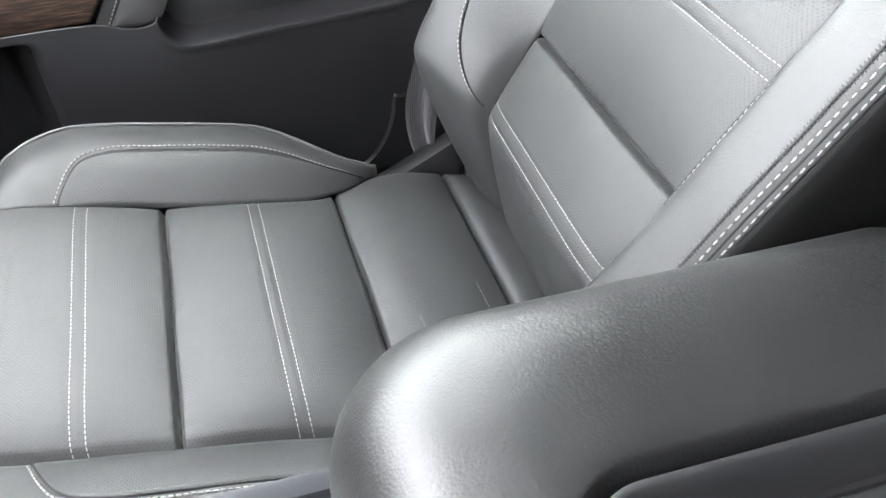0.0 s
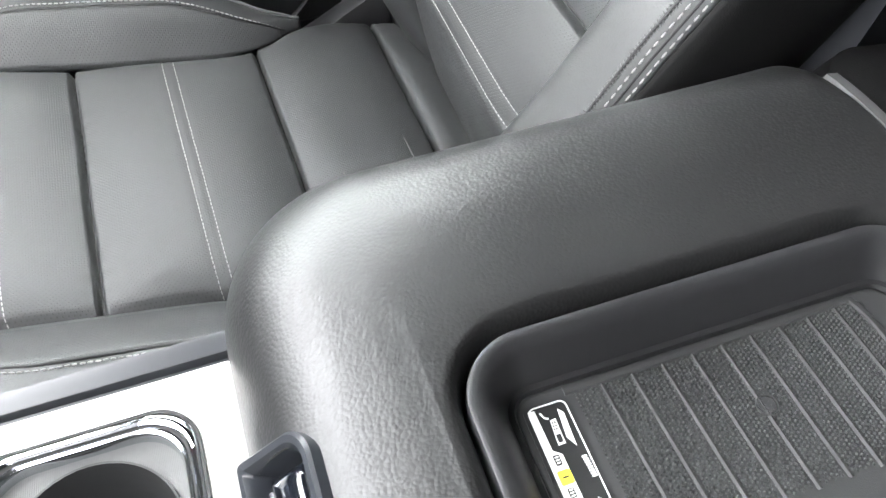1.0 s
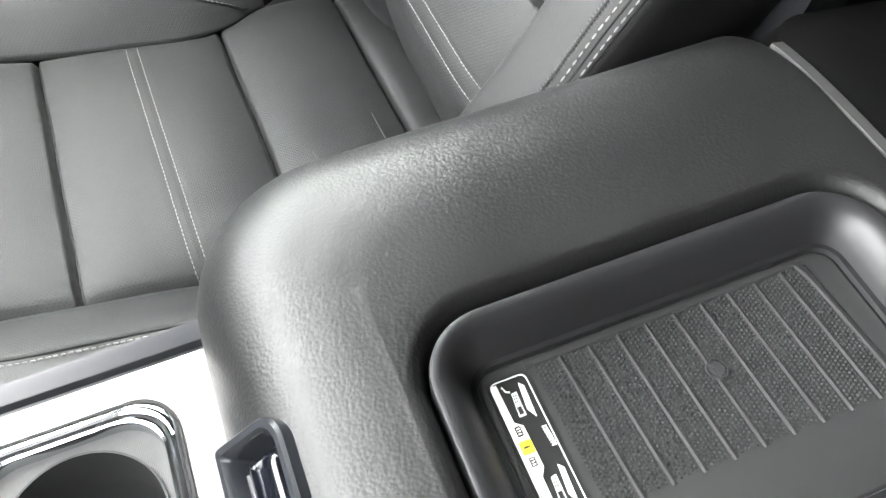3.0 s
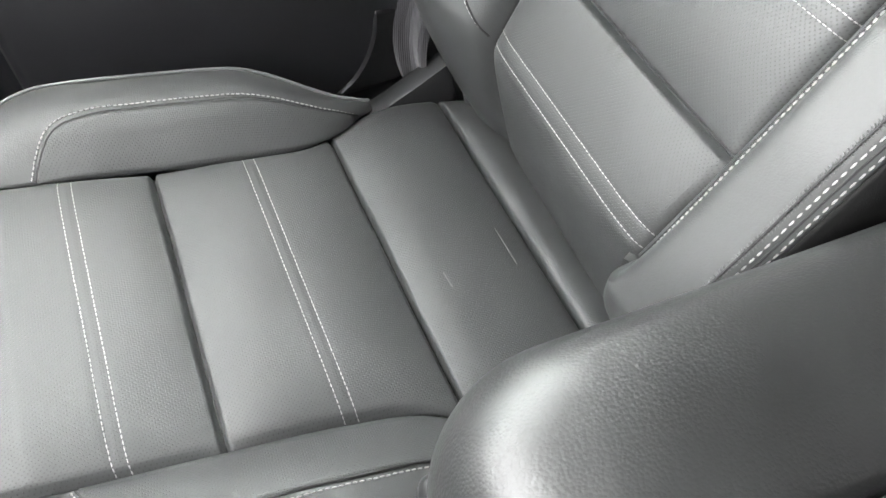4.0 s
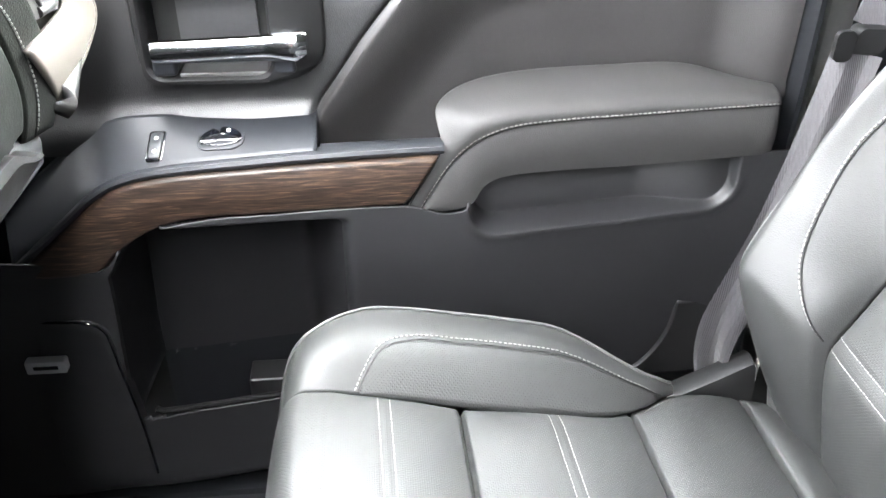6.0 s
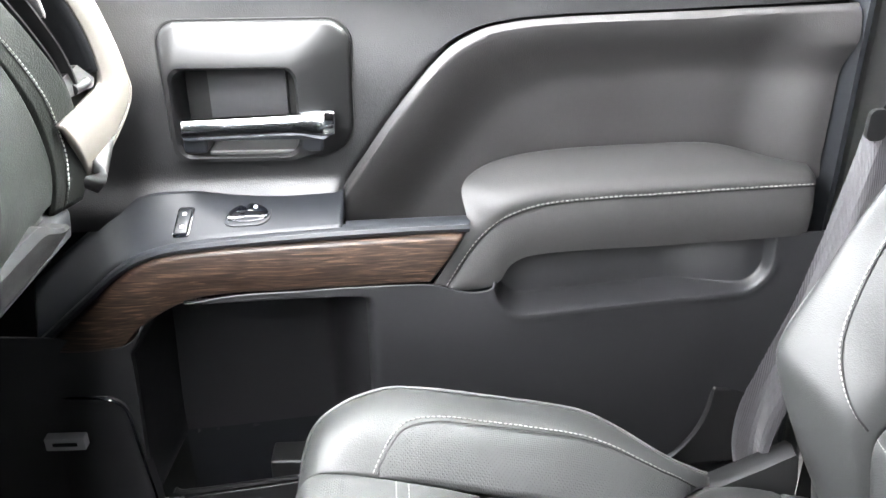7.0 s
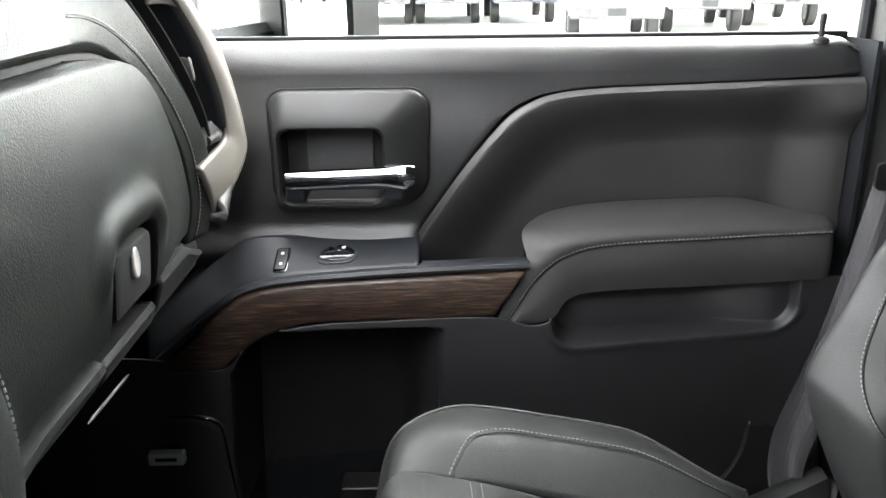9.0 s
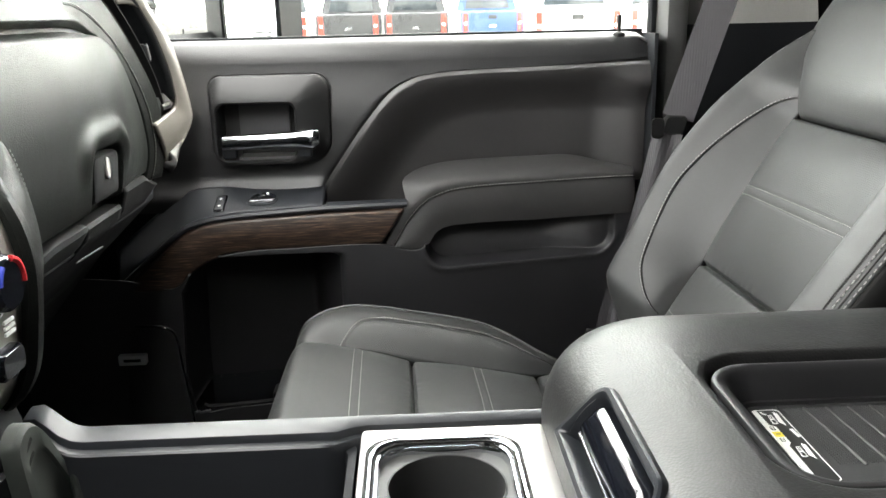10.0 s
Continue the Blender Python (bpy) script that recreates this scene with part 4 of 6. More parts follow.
wing_rise = knots([-0.16, -0.10, -0.02, 0.08, 0.15, 0.226, 0.30, 0.38, 0.43, 0.46], [0.005, 0.048, 0.081, 0.085, 0.093, 0.094, 0.087, 0.068, 0.050, 0.038])


def wing_in(h):
    k = ss((h - 0.325) / 0.085)
    return (panel_edge(h) + 0.0005) * (1 - k) + 0.170 * k


def arc_of(h):
    q = min(max((h + 0.013) / 0.382, 0.0), 1.0)
    return math.sin(math.pi * q)


def slope(h, d):
    """How far the outboard wing stands out at the distance d from the middle."""
    dO, oO = wing_out(h), wing_rise(h)
    q = min(max((d - wing_in(h)) / (dO - wing_in(h)), 0.0), 1.0)
    return -0.010 + (oO + 0.010) * q ** (0.5 + 0.7 * ss((h - 0.02) / 0.13) + 2.0 * ss((h - 0.36) / 0.09))


def stitch_at(h, side):
    k = arc_of(h)
    if side > 0:
        d = min(wing_in(h) + (0.2515 - wing_in(h)) * k ** (0.75 if h < 0.173 else 0.42), wing_out(h) - 0.012)
        return d, slope(h, d) + fold(h)
    return 0.1635 + 0.034 * k**0.35, 0.050 * k**0.4 + fold(h)


def wing_profile(h, side):
    """Cross-section: seam, stitched line, crest, then round to the back."""
    f = fold(h)
    if side > 0:
        dO, oO = wing_out(h), wing_rise(h)
        dO += 0.003
        run = [(d, slope(h, d) + f) for d in (wing_in(h) + (dO - wing_in(h)) * q for q in (0, 0.07, 0.2, 0.4, 0.6))]
        c = min(0.022, 0.3 * (dO - wing_in(h)))
        return run + [(dO - c, slope(h, dO - c) - 0.001 + f), (dO - 0.27 * c, oO - 0.007 + f), (dO + 0.007, oO - 0.019 + f), (dO + 0.015, oO - 0.036 + f), (dO + 0.019, oO - 0.06 + f), (dO + 0.018, oO - 0.085 + f), (dO + 0.008, oO - 0.115), (dO - 0.02, oO - 0.145)]
    low = ss((h + 0.13) / 0.10) * (1 - 0.55 * ss((h - 0.33) / 0.10))
    d1, o1 = stitch_at(h, side)
    o1 -= f
    return [(0.1635, -0.010 + f), ((0.1635 + d1) / 2 - 0.004, o1 * 0.45 + f), (d1 + 0.0005, o1 + f), (0.228 * 0.5 + d1 * 0.5, 0.064 * low + f), (0.252, 0.062 * low + f), (0.2635, 0.056 * low + f), (0.272, 0.047 * low + f), (0.280, 0.03 * low + f), (0.283, -0.03), (0.262, -0.09)]


def wing(side):
    cache = {}

    def fn(u, v):
        h = -0.16 + 0.62 * u
        if h not in cache:
            p = wing_profile(h, side)
            cache[h] = catmull(p, 70)
        d, off = on(cache[h], v)
        return back(h, BC + side * d, off + 0.0012 * noise.noise(Vector((h * 16, d * 16, side))))

    return fn


near_wing = wing(-1)


def near_point(h, d, lift=0.0):
    """A point on the near bolster's skin past its stitched line, lifted along the skin's normal."""
    u = (h + 0.16) / 0.62
    lo, hi = 0.2, 0.75
    for _ in range(18):
        v = (lo + hi) / 2
        lo, hi = (v, hi) if BC - near_wing(u, v)[1] < d else (lo, v)
    p, q, r = (Vector(near_wing(*w)) for w in ((u, lo), (u, lo + 0.02), (u + 0.01, lo)))
    n = (q - p).cross(r - p).normalized()
    return p + n * (lift if n.x < 0 or n.z > 0.3 else -lift), lo


SEAM_D, ROW_D = 0.2555, (0.2615, 0.2680)
for side in (1, -1):
    if side > 0:
        w1 = part("back_bolster", sheet(wing(side), 150, 60), M_SEAT, seat, "raised black leather backrest bolster", solid=0.012, face=(-0.83, 0, 0.56))
    else:
        # the side panel starts past the two bold rows of stitches
        split = np.array([near_point(h, 0.2705)[1] for h in np.linspace(-0.16, 0.46, 63)])
        cut = lambda u: float(np.interp(u * 62, np.arange(63), split))
        w1 = part("back_bolster", sheet(lambda u, v: near_wing(u, v * cut(u)), 150, 60), M_SEAT, seat, "raised black leather backrest bolster", solid=0.012, face=(-0.83, 0, 0.56))
        # darker than the bolster leather: the shade on this side is painted in
        part("side_panel", sheet(lambda u, v: near_wing(u, cut(u) + (1 - cut(u)) * v), 120, 30), M_SHADED_SIDE, seat, "matte black side of the backrest, its shade put into the colour", solid=0.010, face=(-0.4, -1, 0.2))
    arc, groove, edge, rows = [], [], [], ([], [])
    for h in np.linspace(-0.012, 0.362, 120):
        d, off = stitch_at(h, side)
        arc.append(back(h, BC + side * d, off + 0.0012))
        groove.append(back(h, BC + side * (d - 0.0022), off - 0.0006))
    for h in np.linspace(-0.12, 0.43, 120):
        if side > 0:
            p = wing_profile(h, side)
            edge.append(back(h, BC + p[7][0] + 0.001, p[7][1] + 0.0008))
        else:
            edge.append(near_point(h, SEAM_D)[0])
            for r, d in zip(rows, ROW_D):
                r.append(near_point(h, d, 0.0004)[0])
    part("stitching", stitch_row(arc, 0.0042, 0.0056, 0.0009), M_THREAD, w1, "light grey stitching on the bolster", kind="stuff")
    part("seam_line", tube(groove, 0.0012, 6), M_BLACKLINE, w1)
    if side > 0:
        part("piping", tube(edge, 0.0019, 7), M_PIPING, w1, "dark piping along the edge")
    else:
        part("piping", tube(edge, 0.0014, 7), M_BLACKLINE, w1, "dark seam along the edge")
        for r in rows:
            part("stitching", stitch_row(r, 0.0052, 0.0074, 0.00075), M_THREAD, w1, "bold light stitching on the side", kind="stuff")
        groove = [near_point(h, (ROW_D[0] + ROW_D[1]) / 2)[0] for h in np.linspace(-0.12, 0.43, 80)]
        part("seam_line", tube(groove, 0.0010, 6), M_BLACKLINE, w1)
        # small gathers of leather along the seam
        gathers = bmesh.new()
        for h in np.arange(-0.11, 0.42, 0.0030):
            a, c = near_point(h, SEAM_D - 0.0035, 0.0002)[0], near_point(h - 0.0012, SEAM_D + 0.0025, 0.0002)[0]
            tube([a, a.lerp(c, 0.3), a.lerp(c, 0.7), c], 0.00105, 5, gathers, taper=True)
        part("gathered_seam", gathers, M_SEAT, w1, "gathered black leather beside the seam", kind="stuff")

# shoulder panel above the seam
shoulder_out = knots([0, 0.17, 0.31, 0.5, 1.0], [0.208, 0.230, 0.266, 0.284, 0.280])


def shoulder(u, v):
    h = 0.337 + 0.33 * u
    w = 2 * v - 1
    half = shoulder_out(u) if w > 0 else 0.2125 + 0.003 * math.sin(6 * u)
    off = 0.010 * ss(u * 7) + 0.022 * math.sin(math.pi * min(u * 1.2, 1)) - (0.016 if w > 0 else 0.040) * abs(w) ** 6 - 0.012 * (1 - ss(u / 0.03))
    return back(h, BC + half * math.copysign(1 - (1 - abs(w)) ** 1.4, w), off)


part("shoulder_panel", sheet(shoulder, 50, 60), M_SEAT, seat, "smooth black leather shoulder panel", solid=0.03, offset=-1)
part("back_shell", loft([[back(h, BC + d, o) for d, o in ((-k, -0.06), (-k + 0.01, -0.115), (-k + 0.06, -0.14), (k - 0.06, -0.14), (k - 0.01, -0.115), (k, -0.06))] for h, k in ((-0.045, 0.215), (0.0, 0.24), (0.1, 0.275), (0.22, 0.295), (0.32, 0.27), (0.42, 0.19), (0.62, 0.17))], None, True, True), M_DARK, seat, "black shell on the back of the seat")

# ---- seat belt ----
belt = thing("seat_belt", (0.43, 0.52, 0.2), "dark grey webbing seat belt hanging from the pillar", "seat belt")


def ribbon(pts, width, facing, wave=0.0):
    c = catmull(pts, 60)
    loops = []
    for i, p in enumerate(c):
        t = Vector(c[min(i + 1, len(c) - 1)] - c[max(i - 1, 0)]).normalized()
        f = Vector(facing(i / (len(c) - 1))).normalized()
        s = t.cross(f).normalized()
        nrm = s.cross(t)
        p = Vector(p)
        qs = np.linspace(0.5, -0.5, 9)
        bend = [wave * math.sin(7.5 * q + 0.09 * i) for q in qs]
        loops.append([p + s * (width * q) + nrm * (0.0006 + b) for q, b in zip(qs, bend)] + [p + s * (width * q) + nrm * (b - 0.0006) for q, b in zip(qs[::-1], bend[::-1])])
    return loft(loops, None, True, True)


part("webbing", ribbon([(0.605, 0.585, 1.16), (0.561, 0.565, 1.05), (0.502, 0.53, 0.907), (0.465, 0.51, 0.815), (0.430, 0.49, 0.727)], 0.050, lambda s: (-0.35, -1.0, 0.15)), M_WEB, belt, "dark grey woven webbing", smooth=False)
part("lower_webbing", ribbon([(0.415, 0.487, 0.705), (0.392, 0.470, 0.63), (0.36, 0.455, 0.52), (0.334, 0.455, 0.43), (0.325, 0.465, 0.37), (0.330, 0.478, 0.31), (0.345, 0.49, 0.25)], 0.048, lambda s: (-0.5 - 0.5 * s, -1.0 + 0.4 * s, 0.1), 0.005), M_WEB, belt, "dark grey slack webbing", smooth=False)
clip = loft([[(0.424 + p * 0.9 + q * 0.25, 0.492 - 0.15 * p + dd, 0.716 + q) for p, q in rrect(0, 0, 0.034, 0.030 - k, 0.006, 5)] for dd, k in ((0.010, 0.004), (0.005, 0), (-0.005, 0), (-0.010, 0.004))], None, True, True)
part("belt_tongue", clip, M_LIP, belt, "black plastic belt tongue")
part("tongue_tab", loft([[(0.396 + p, 0.484 + dd, 0.712 + q) for p, q in rrect(0, 0, 0.020, 0.032, 0.007, 5)] for dd in (0.003, -0.003)], None, True, True), M_LIP, belt, "black tongue end")
anchor = tube(catmull([(0.367, 0.455, 0.30), (0.372, 0.452, 0.27), (0.372, 0.45, 0.22), (0.368, 0.45, 0.16)], 14), 0.011, 8, flat=0.35)
part("anchor_strap", anchor, M_WEB, belt, "short grey strap by the seat")
trim = catmull([(0.306, 0.565, 0.345), (0.303, 0.564, 0.31), (0.290, 0.562, 0.275), (0.268, 0.560, 0.245), (0.24, 0.558, 0.225)], 20)
low = bmesh.new()
loft([[(p[0], p[1], p[2]), (p[0] + 0.004, p[1] - 0.004, p[2] - 0.002), (p[0] + 0.012, p[1] - 0.002, p[2] - 0.004), (0.42, p[1] + 0.01, p[2] - 0.01), (0.42, p[1] + 0.03, p[2] - 0.01)] for p in trim], low, closed=False)
tagged(part("pillar_foot_trim", low, M_PLASTIC, None, "black lower pillar trim with a curved edge", "structure", solid=0.003), category="trim")

# ---- centre console ----
console = thing("center_console", (0.1, -0.34, 0.0), "wide black centre console with padded lid and cup holders", "console")
CY = -0.34
LID = (0.108, 0.488, 0.245)  # front, rear, half width


def finer(loop, i=33, m=48):
    """Splits the loop's straight front side into short pieces."""
    a, c = np.array(loop[i]), np.array(loop[i + 1])
    return loop[: i + 1] + [tuple(a + (c - a) * k / (m + 1)) for k in range(1, m + 1)] + loop[i + 1 :]


def lid_loop(inset, z):
    x0, x1, hw = LID[0] + inset, LID[1], LID[2] - inset
    r = max(0.085 - 0.45 * inset, 0.045)
    return finer([(x, y, z) for x, y in rrect((x0 + x1) / 2, CY, x1 - x0, 2 * hw, (0.012, r, r, 0.012), 16)])


TRAY = (0.213, 0.466, CY, 0.166)


def tray_loop(g, z, r=0.034):
    return finer([(x, y, z) for x, y in rrect((TRAY[0] + TRAY[1]) / 2, CY, TRAY[1] - TRAY[0] + 2 * g, TRAY[3] + 2 * g, r + g, 16)])


prof = catmull([(0.004, 0.50), (0.0, 0.54), (0.001, 0.572), (0.009, 0.600), (0.024, 0.621), (0.045, 0.634), (0.070, 0.6405), (0.090, 0.643)], 44)
loops = [lid_loop(max(a, 0.0) if a > 0 else a, z) for a, z in prof]
last = loops[-1]
for k in (0.25, 0.5, 0.75):
    loops.append([(a[0] * (1 - k) + c[0] * k, a[1] * (1 - k) + c[1] * k, 0.643 + 0.0001 * math.sin(math.pi * k)) for a, c in zip(last, tray_loop(0.013, 0))])
loops += [tray_loop(0.013, 0.643), tray_loop(0.011, 0.6427), tray_loop(0.0085, 0.6415), tray_loop(0.006, 0.6385), tray_loop(0.004, 0.634), tray_loop(0.003, 0.628), tray_loop(0.003, 0.61)]
bm = loft(loops)
# latch opening in the front slope
lat_o, lat_d = Vector((0.1250, CY, 0.6085)), Vector((0.62, 0, 0.785)).normalized()
lat_n = Vector((-lat_d.z, 0, lat_d.x))
hole = []
for f in bm.faces:
    d = f.calc_center_median() - lat_o
    if abs(d.dot(lat_d)) < 0.0235 and abs(d.y) < 0.0700 - 0.16 * d.dot(lat_d) and abs(d.dot(lat_n)) < 0.02:
        hole.append(f)
bmesh.ops.delete(bm, geom=hole, context="FACES")
lid = part("armrest_lid", bm, M_LID, console, "padded black grained vinyl armrest lid")
fr = [tray_loop(0.0015, 0.615), tray_loop(0.0015, 0.6365), tray_loop(0.0008, 0.6380), tray_loop(-0.001, 0.6386), tray_loop(-0.004, 0.6382), tray_loop(-0.010, 0.634), tray_loop(-0.017, 0.6205), tray_loop(-0.0185, 0.617), tray_loop(-0.0215, 0.617), tray_loop(-0.0225, 0.6145)]
part("tray_rim", loft(fr), M_RIM, lid, "black plastic tray rim with sloping sides")
mat_z = 0.6135
part("rubber_mat", loft([tray_loop(-0.022, mat_z - 0.006), tray_loop(-0.022, mat_z), tray_loop(-0.024, mat_z + 0.0008)], None, True, True), M_RUBBER, lid, "black rubber mat in the tray", smooth=False)
# raised edge round the ribbed field, open towards the sticker
x0, x1, y0, y1 = 0.268, 0.437, CY + 0.057, CY - 0.022
edge = catmull([(0.262, y0, 0), (0.30, y0, 0), (0.40, y0, 0), (0.417, y0 + 0.001, 0), (0.424, y0 - 0.006, 0), (0.428, y0 - 0.05, 0), (0.430, y1 - 0.01, 0), (0.426, y1 - 0.018, 0)], 60)
part("mat_edge", tube([(p[0], p[1], mat_z + 0.0008) for p in edge], 0.0026, 8, flat=0.6), M_RUBBER, lid, "raised rim of the mat")
for k in range(9):
    x = 0.281 + 0.0163 * k
    part("rib", tube([(x + 0.004 * s, y0 - 0.002 + (y1 - y0) * s, mat_z + 0.0006) for s in np.linspace(0, 1, 6)], 0.0014, 6), M_RUBBER, lid)
# fine raised lozenges between the ribs
loz = bmesh.new()
for k in range(10):
    xa = 0.281 + 0.0163 * (k - 1) + 0.0022
    for i in range(7):
        for j in range(34):
            cx, cy = xa + 0.00215 * i + 0.0017 * (j / 33), y0 - 0.003 - 0.0023 * j + (0.00115 if i % 2 else 0)
            v = [loz.verts.new((cx + a, cy + c, mat_z + zz)) for a, c, zz in ((0.0010, 0, 0.0006), (0, 0.0011, 0.0006), (-0.0010, 0, 0.0006), (0, -0.0011, 0.0006), (0, 0, 0.0022))]
            for a, c in ((0, 1), (1, 2), (2, 3), (3, 0)):
                loz.faces.new((v[a], v[c], v[4]))
part("lozenge_relief", loz, M_RUBBER, lid, "fine diamond relief of the mat", kind="stuff", smooth=False)
part("mat_ring", loft([[(0.350 + (0.0052 + dr) * math.cos(a), CY + 0.019 + (0.0052 + dr) * math.sin(a), mat_z + z) for a in np.linspace(0, 2 * math.pi, 24, endpoint=False)] for dr, z in ((0.0006, 0.0008), (0.0004, 0.0022), (-0.0004, 0.0022), (-0.0006, 0.0008))]), M_RUBBER, lid)
part("mat_ring_plug", loft([disc_loop((0.350, CY + 0.019), r, 20, "z", mat_z + z) for r, z in ((0.0042, 0.0005), (0.0040, 0.0018))], None, False, True), M_RUBBER, lid)
# printed label on the mat: white outline, simple shapes, bars
def flat_shape(pts, dz, name, material, label=""):
    part(name, loft([[(x, y, mat_z + z) for x, y in pts] for z in (0.0008, dz)], None, False, True), material, lid, label, smooth=False)


lab_c = (0.2510, CY + 0.006)
flat_shape(rrect(*lab_c, 0.0235, 0.098, 0.004, 4), 0.0012, "label_base", M_STICKER, "black printed label")
ring_o, ring_i = rrect(*lab_c, 0.0195, 0.095, 0.0034, 4), rrect(*lab_c, 0.0183, 0.0938, 0.003, 4)
part("label_outline", loft([[(x, y, mat_z + 0.0012) for x, y in ring_o], [(x, y, mat_z + 0.0015) for x, y in ring_o], [(x, y, mat_z + 0.0015) for x, y in ring_i], [(x, y, mat_z + 0.0012) for x, y in ring_i]]), M_WHITE, lid, "white printed outline", smooth=False)
bx, by = 0.2510, CY
front_band = [(-0.0095, 0.052), (-0.0062, 0.052), (-0.0058, 0.031), (-0.0022, 0.028), (-0.0018, 0.006), (-0.0045, 0.002), (-0.0050, -0.040), (-0.0085, -0.040)]
flat_shape([(bx + a, by + c) for a, c in front_band], 0.0016, "print_band", M_WHITE, "white printed band with small signs")
for q, wd, ln in ((0.0260, 0.0030, 0.0052), (0.0100, 0.0030, 0.0046)):
    flat_shape(rrect(bx - 0.0055, by + q, wd, ln, 0.0006, 3), 0.0018, "print_box", M_STICKER, "dark printed sign")
    for e in (-0.0014, 0.0, 0.0014):
        flat_shape(rrect(bx - 0.0055, by + q + e, wd - 0.0012, 0.0007, 0.0002, 2), 0.0020, "print_bar", M_WHITE)
flat_shape(rrect(bx - 0.0052, by + 0.0175, 0.0062, 0.0070, 0.0008, 2), 0.0018, "print_patch", M_YELLOW, "yellow printed mark")
flat_shape(rrect(bx - 0.0052, by + 0.0175, 0.0030, 0.0007, 0.0002, 2), 0.0020, "print_bar", M_STICKER)
for c in (0.0, -0.0445):
    # a slanting white card and a small device beside it
    flat_shape([(bx + 0.0045, by + 0.0495 + c), (bx + 0.0068, by + 0.0470 + c), (bx + 0.0058, by + 0.0300 + c), (bx + 0.0030, by + 0.0350 + c)], 0.0016, "print_patch", M_WHITE)
    flat_shape([(bx - 0.0010, by + 0.0450 + c), (bx + 0.0018, by + 0.0455 + c), (bx + 0.0015, by + 0.0325 + c), (bx - 0.0022, by + 0.0325 + c)], 0.0016, "print_patch", M_WHITE)
    for e in range(3):
        for w in range(2):
            flat_shape(rrect(bx - 0.0004 + 0.0011 * w - 0.0002 * e, by + 0.0435 + c - 0.0016 * e, 0.0006, 0.0009, 0.0001, 2), 0.0018, "print_bar", M_STICKER)
    flat_shape(rrect(bx - 0.0003, by + 0.0355 + c, 0.0022, 0.0040, 0.0003, 2), 0.0018, "print_bar", M_STICKER)
part("print_arrow", tube([(bx - 0.0042, by + 0.0500, mat_z + 0.0014), (bx - 0.0030, by + 0.0470, mat_z + 0.0014), (bx - 0.0012, by + 0.0462, mat_z + 0.0014)], 0.0005, 5), M_WHITE, lid)
for k in range(8):
    flat_shape(rrect(bx + 0.0068 + 0.0001 * k, by + 0.024 - 0.0014 * k, 0.0024, 0.0009, 0.0002, 2), 0.0016, "print_bar", M_WHITE)

# lid latch in the front slope
def latch_loop(w, h, up, r, dv=0.0):
    """A loop in the lid's front slope: round above, sharp below, narrower above."""
    return [lat_o + Vector((0, p * (1 - 0.07 * (q + dv) / 0.03), 0)) + lat_d * (q + dv) + lat_n * up for p, q in rrect(0, 0, w, h, (r, r, 0.2 * r, 0.2 * r), 8)]


latch = part("lid_latch", loft([latch_loop(0.158, 0.060, -0.012, 0.017), latch_loop(0.158, 0.060, 0.0030, 0.017), latch_loop(0.155, 0.057, 0.0048, 0.016), latch_loop(0.148, 0.050, 0.0046, 0.013), latch_loop(0.142, 0.044, 0.001, 0.012), latch_loop(0.138, 0.040, -0.012, 0.011)], None, False, True), M_SATIN, lid, "satin black latch surround in the lid's front")
lever_loops = [latch_loop(0.128, 0.030, -0.012, 0.008, 0.004), latch_loop(0.128, 0.030, -0.004, 0.008, 0.004), latch_loop(0.124, 0.026, 0.0005, 0.008, 0.004), latch_loop(0.118, 0.018, 0.0028, 0.006, 0.005), latch_loop(0.110, 0.006, 0.0034, 0.002, 0.006)]
part("latch_lever", loft(lever_loops, None, False, True), M_GLOSS, latch, "glossy black lid release lever")
part("lever_edge", tube([lat_o + Vector((0, p, 0)) + lat_d * -0.012 + lat_n * -0.001 for p in np.linspace(-0.060, 0.060, 24)], 0.0016, 8), M_DARK_CHROME, latch, "bright lower edge of the lever")

# pale strip and rear pad behind the lid
rs = bmesh.new()
loft([[(x, y, z - 0.03 * ((y - CY) / 0.245) ** 6) for x, z in ((0.4890, 0.50), (0.4890, 0.6395), (0.4905, 0.6430), (0.4985, 0.6415), (0.5010, 0.6350), (0.5010, 0.50))] for y in np.linspace(CY - 0.235, CY + 0.190, 40)], rs, True, True)
part("hinge_strip", rs, M_STRIP, console, "pale grey strip behind the lid")
# pad takes a darker material than the lid, which paints in its shade
rear = loft([[(x, y, z - 1.2 * max(0.0, x - 0.53) ** 2) for x, y in rrect(0.60 - k * 0.2, CY, 0.20 - k, 0.47 - 2 * k, 0.03, 8)] for z, k in ((0.05, 0), (0.55, 0), (0.60, 0.006), (0.622, 0.016), (0.630, 0.034), (0.632, 0.06))], None, True, True)
part("rear_pad", rear, M_SHADED_SIDE, console, "black grained pad at the console's rear, darkened for its shade")

# body, rails, cup holders, open bin
body = bmesh.new()
box(0.112, 0.60, CY - 0.235, CY + 0.215, 0.0, 0.54, body)
part("console_body", body, M_PLASTIC, console, "black plastic console body", smooth=False, bevel=0.012)
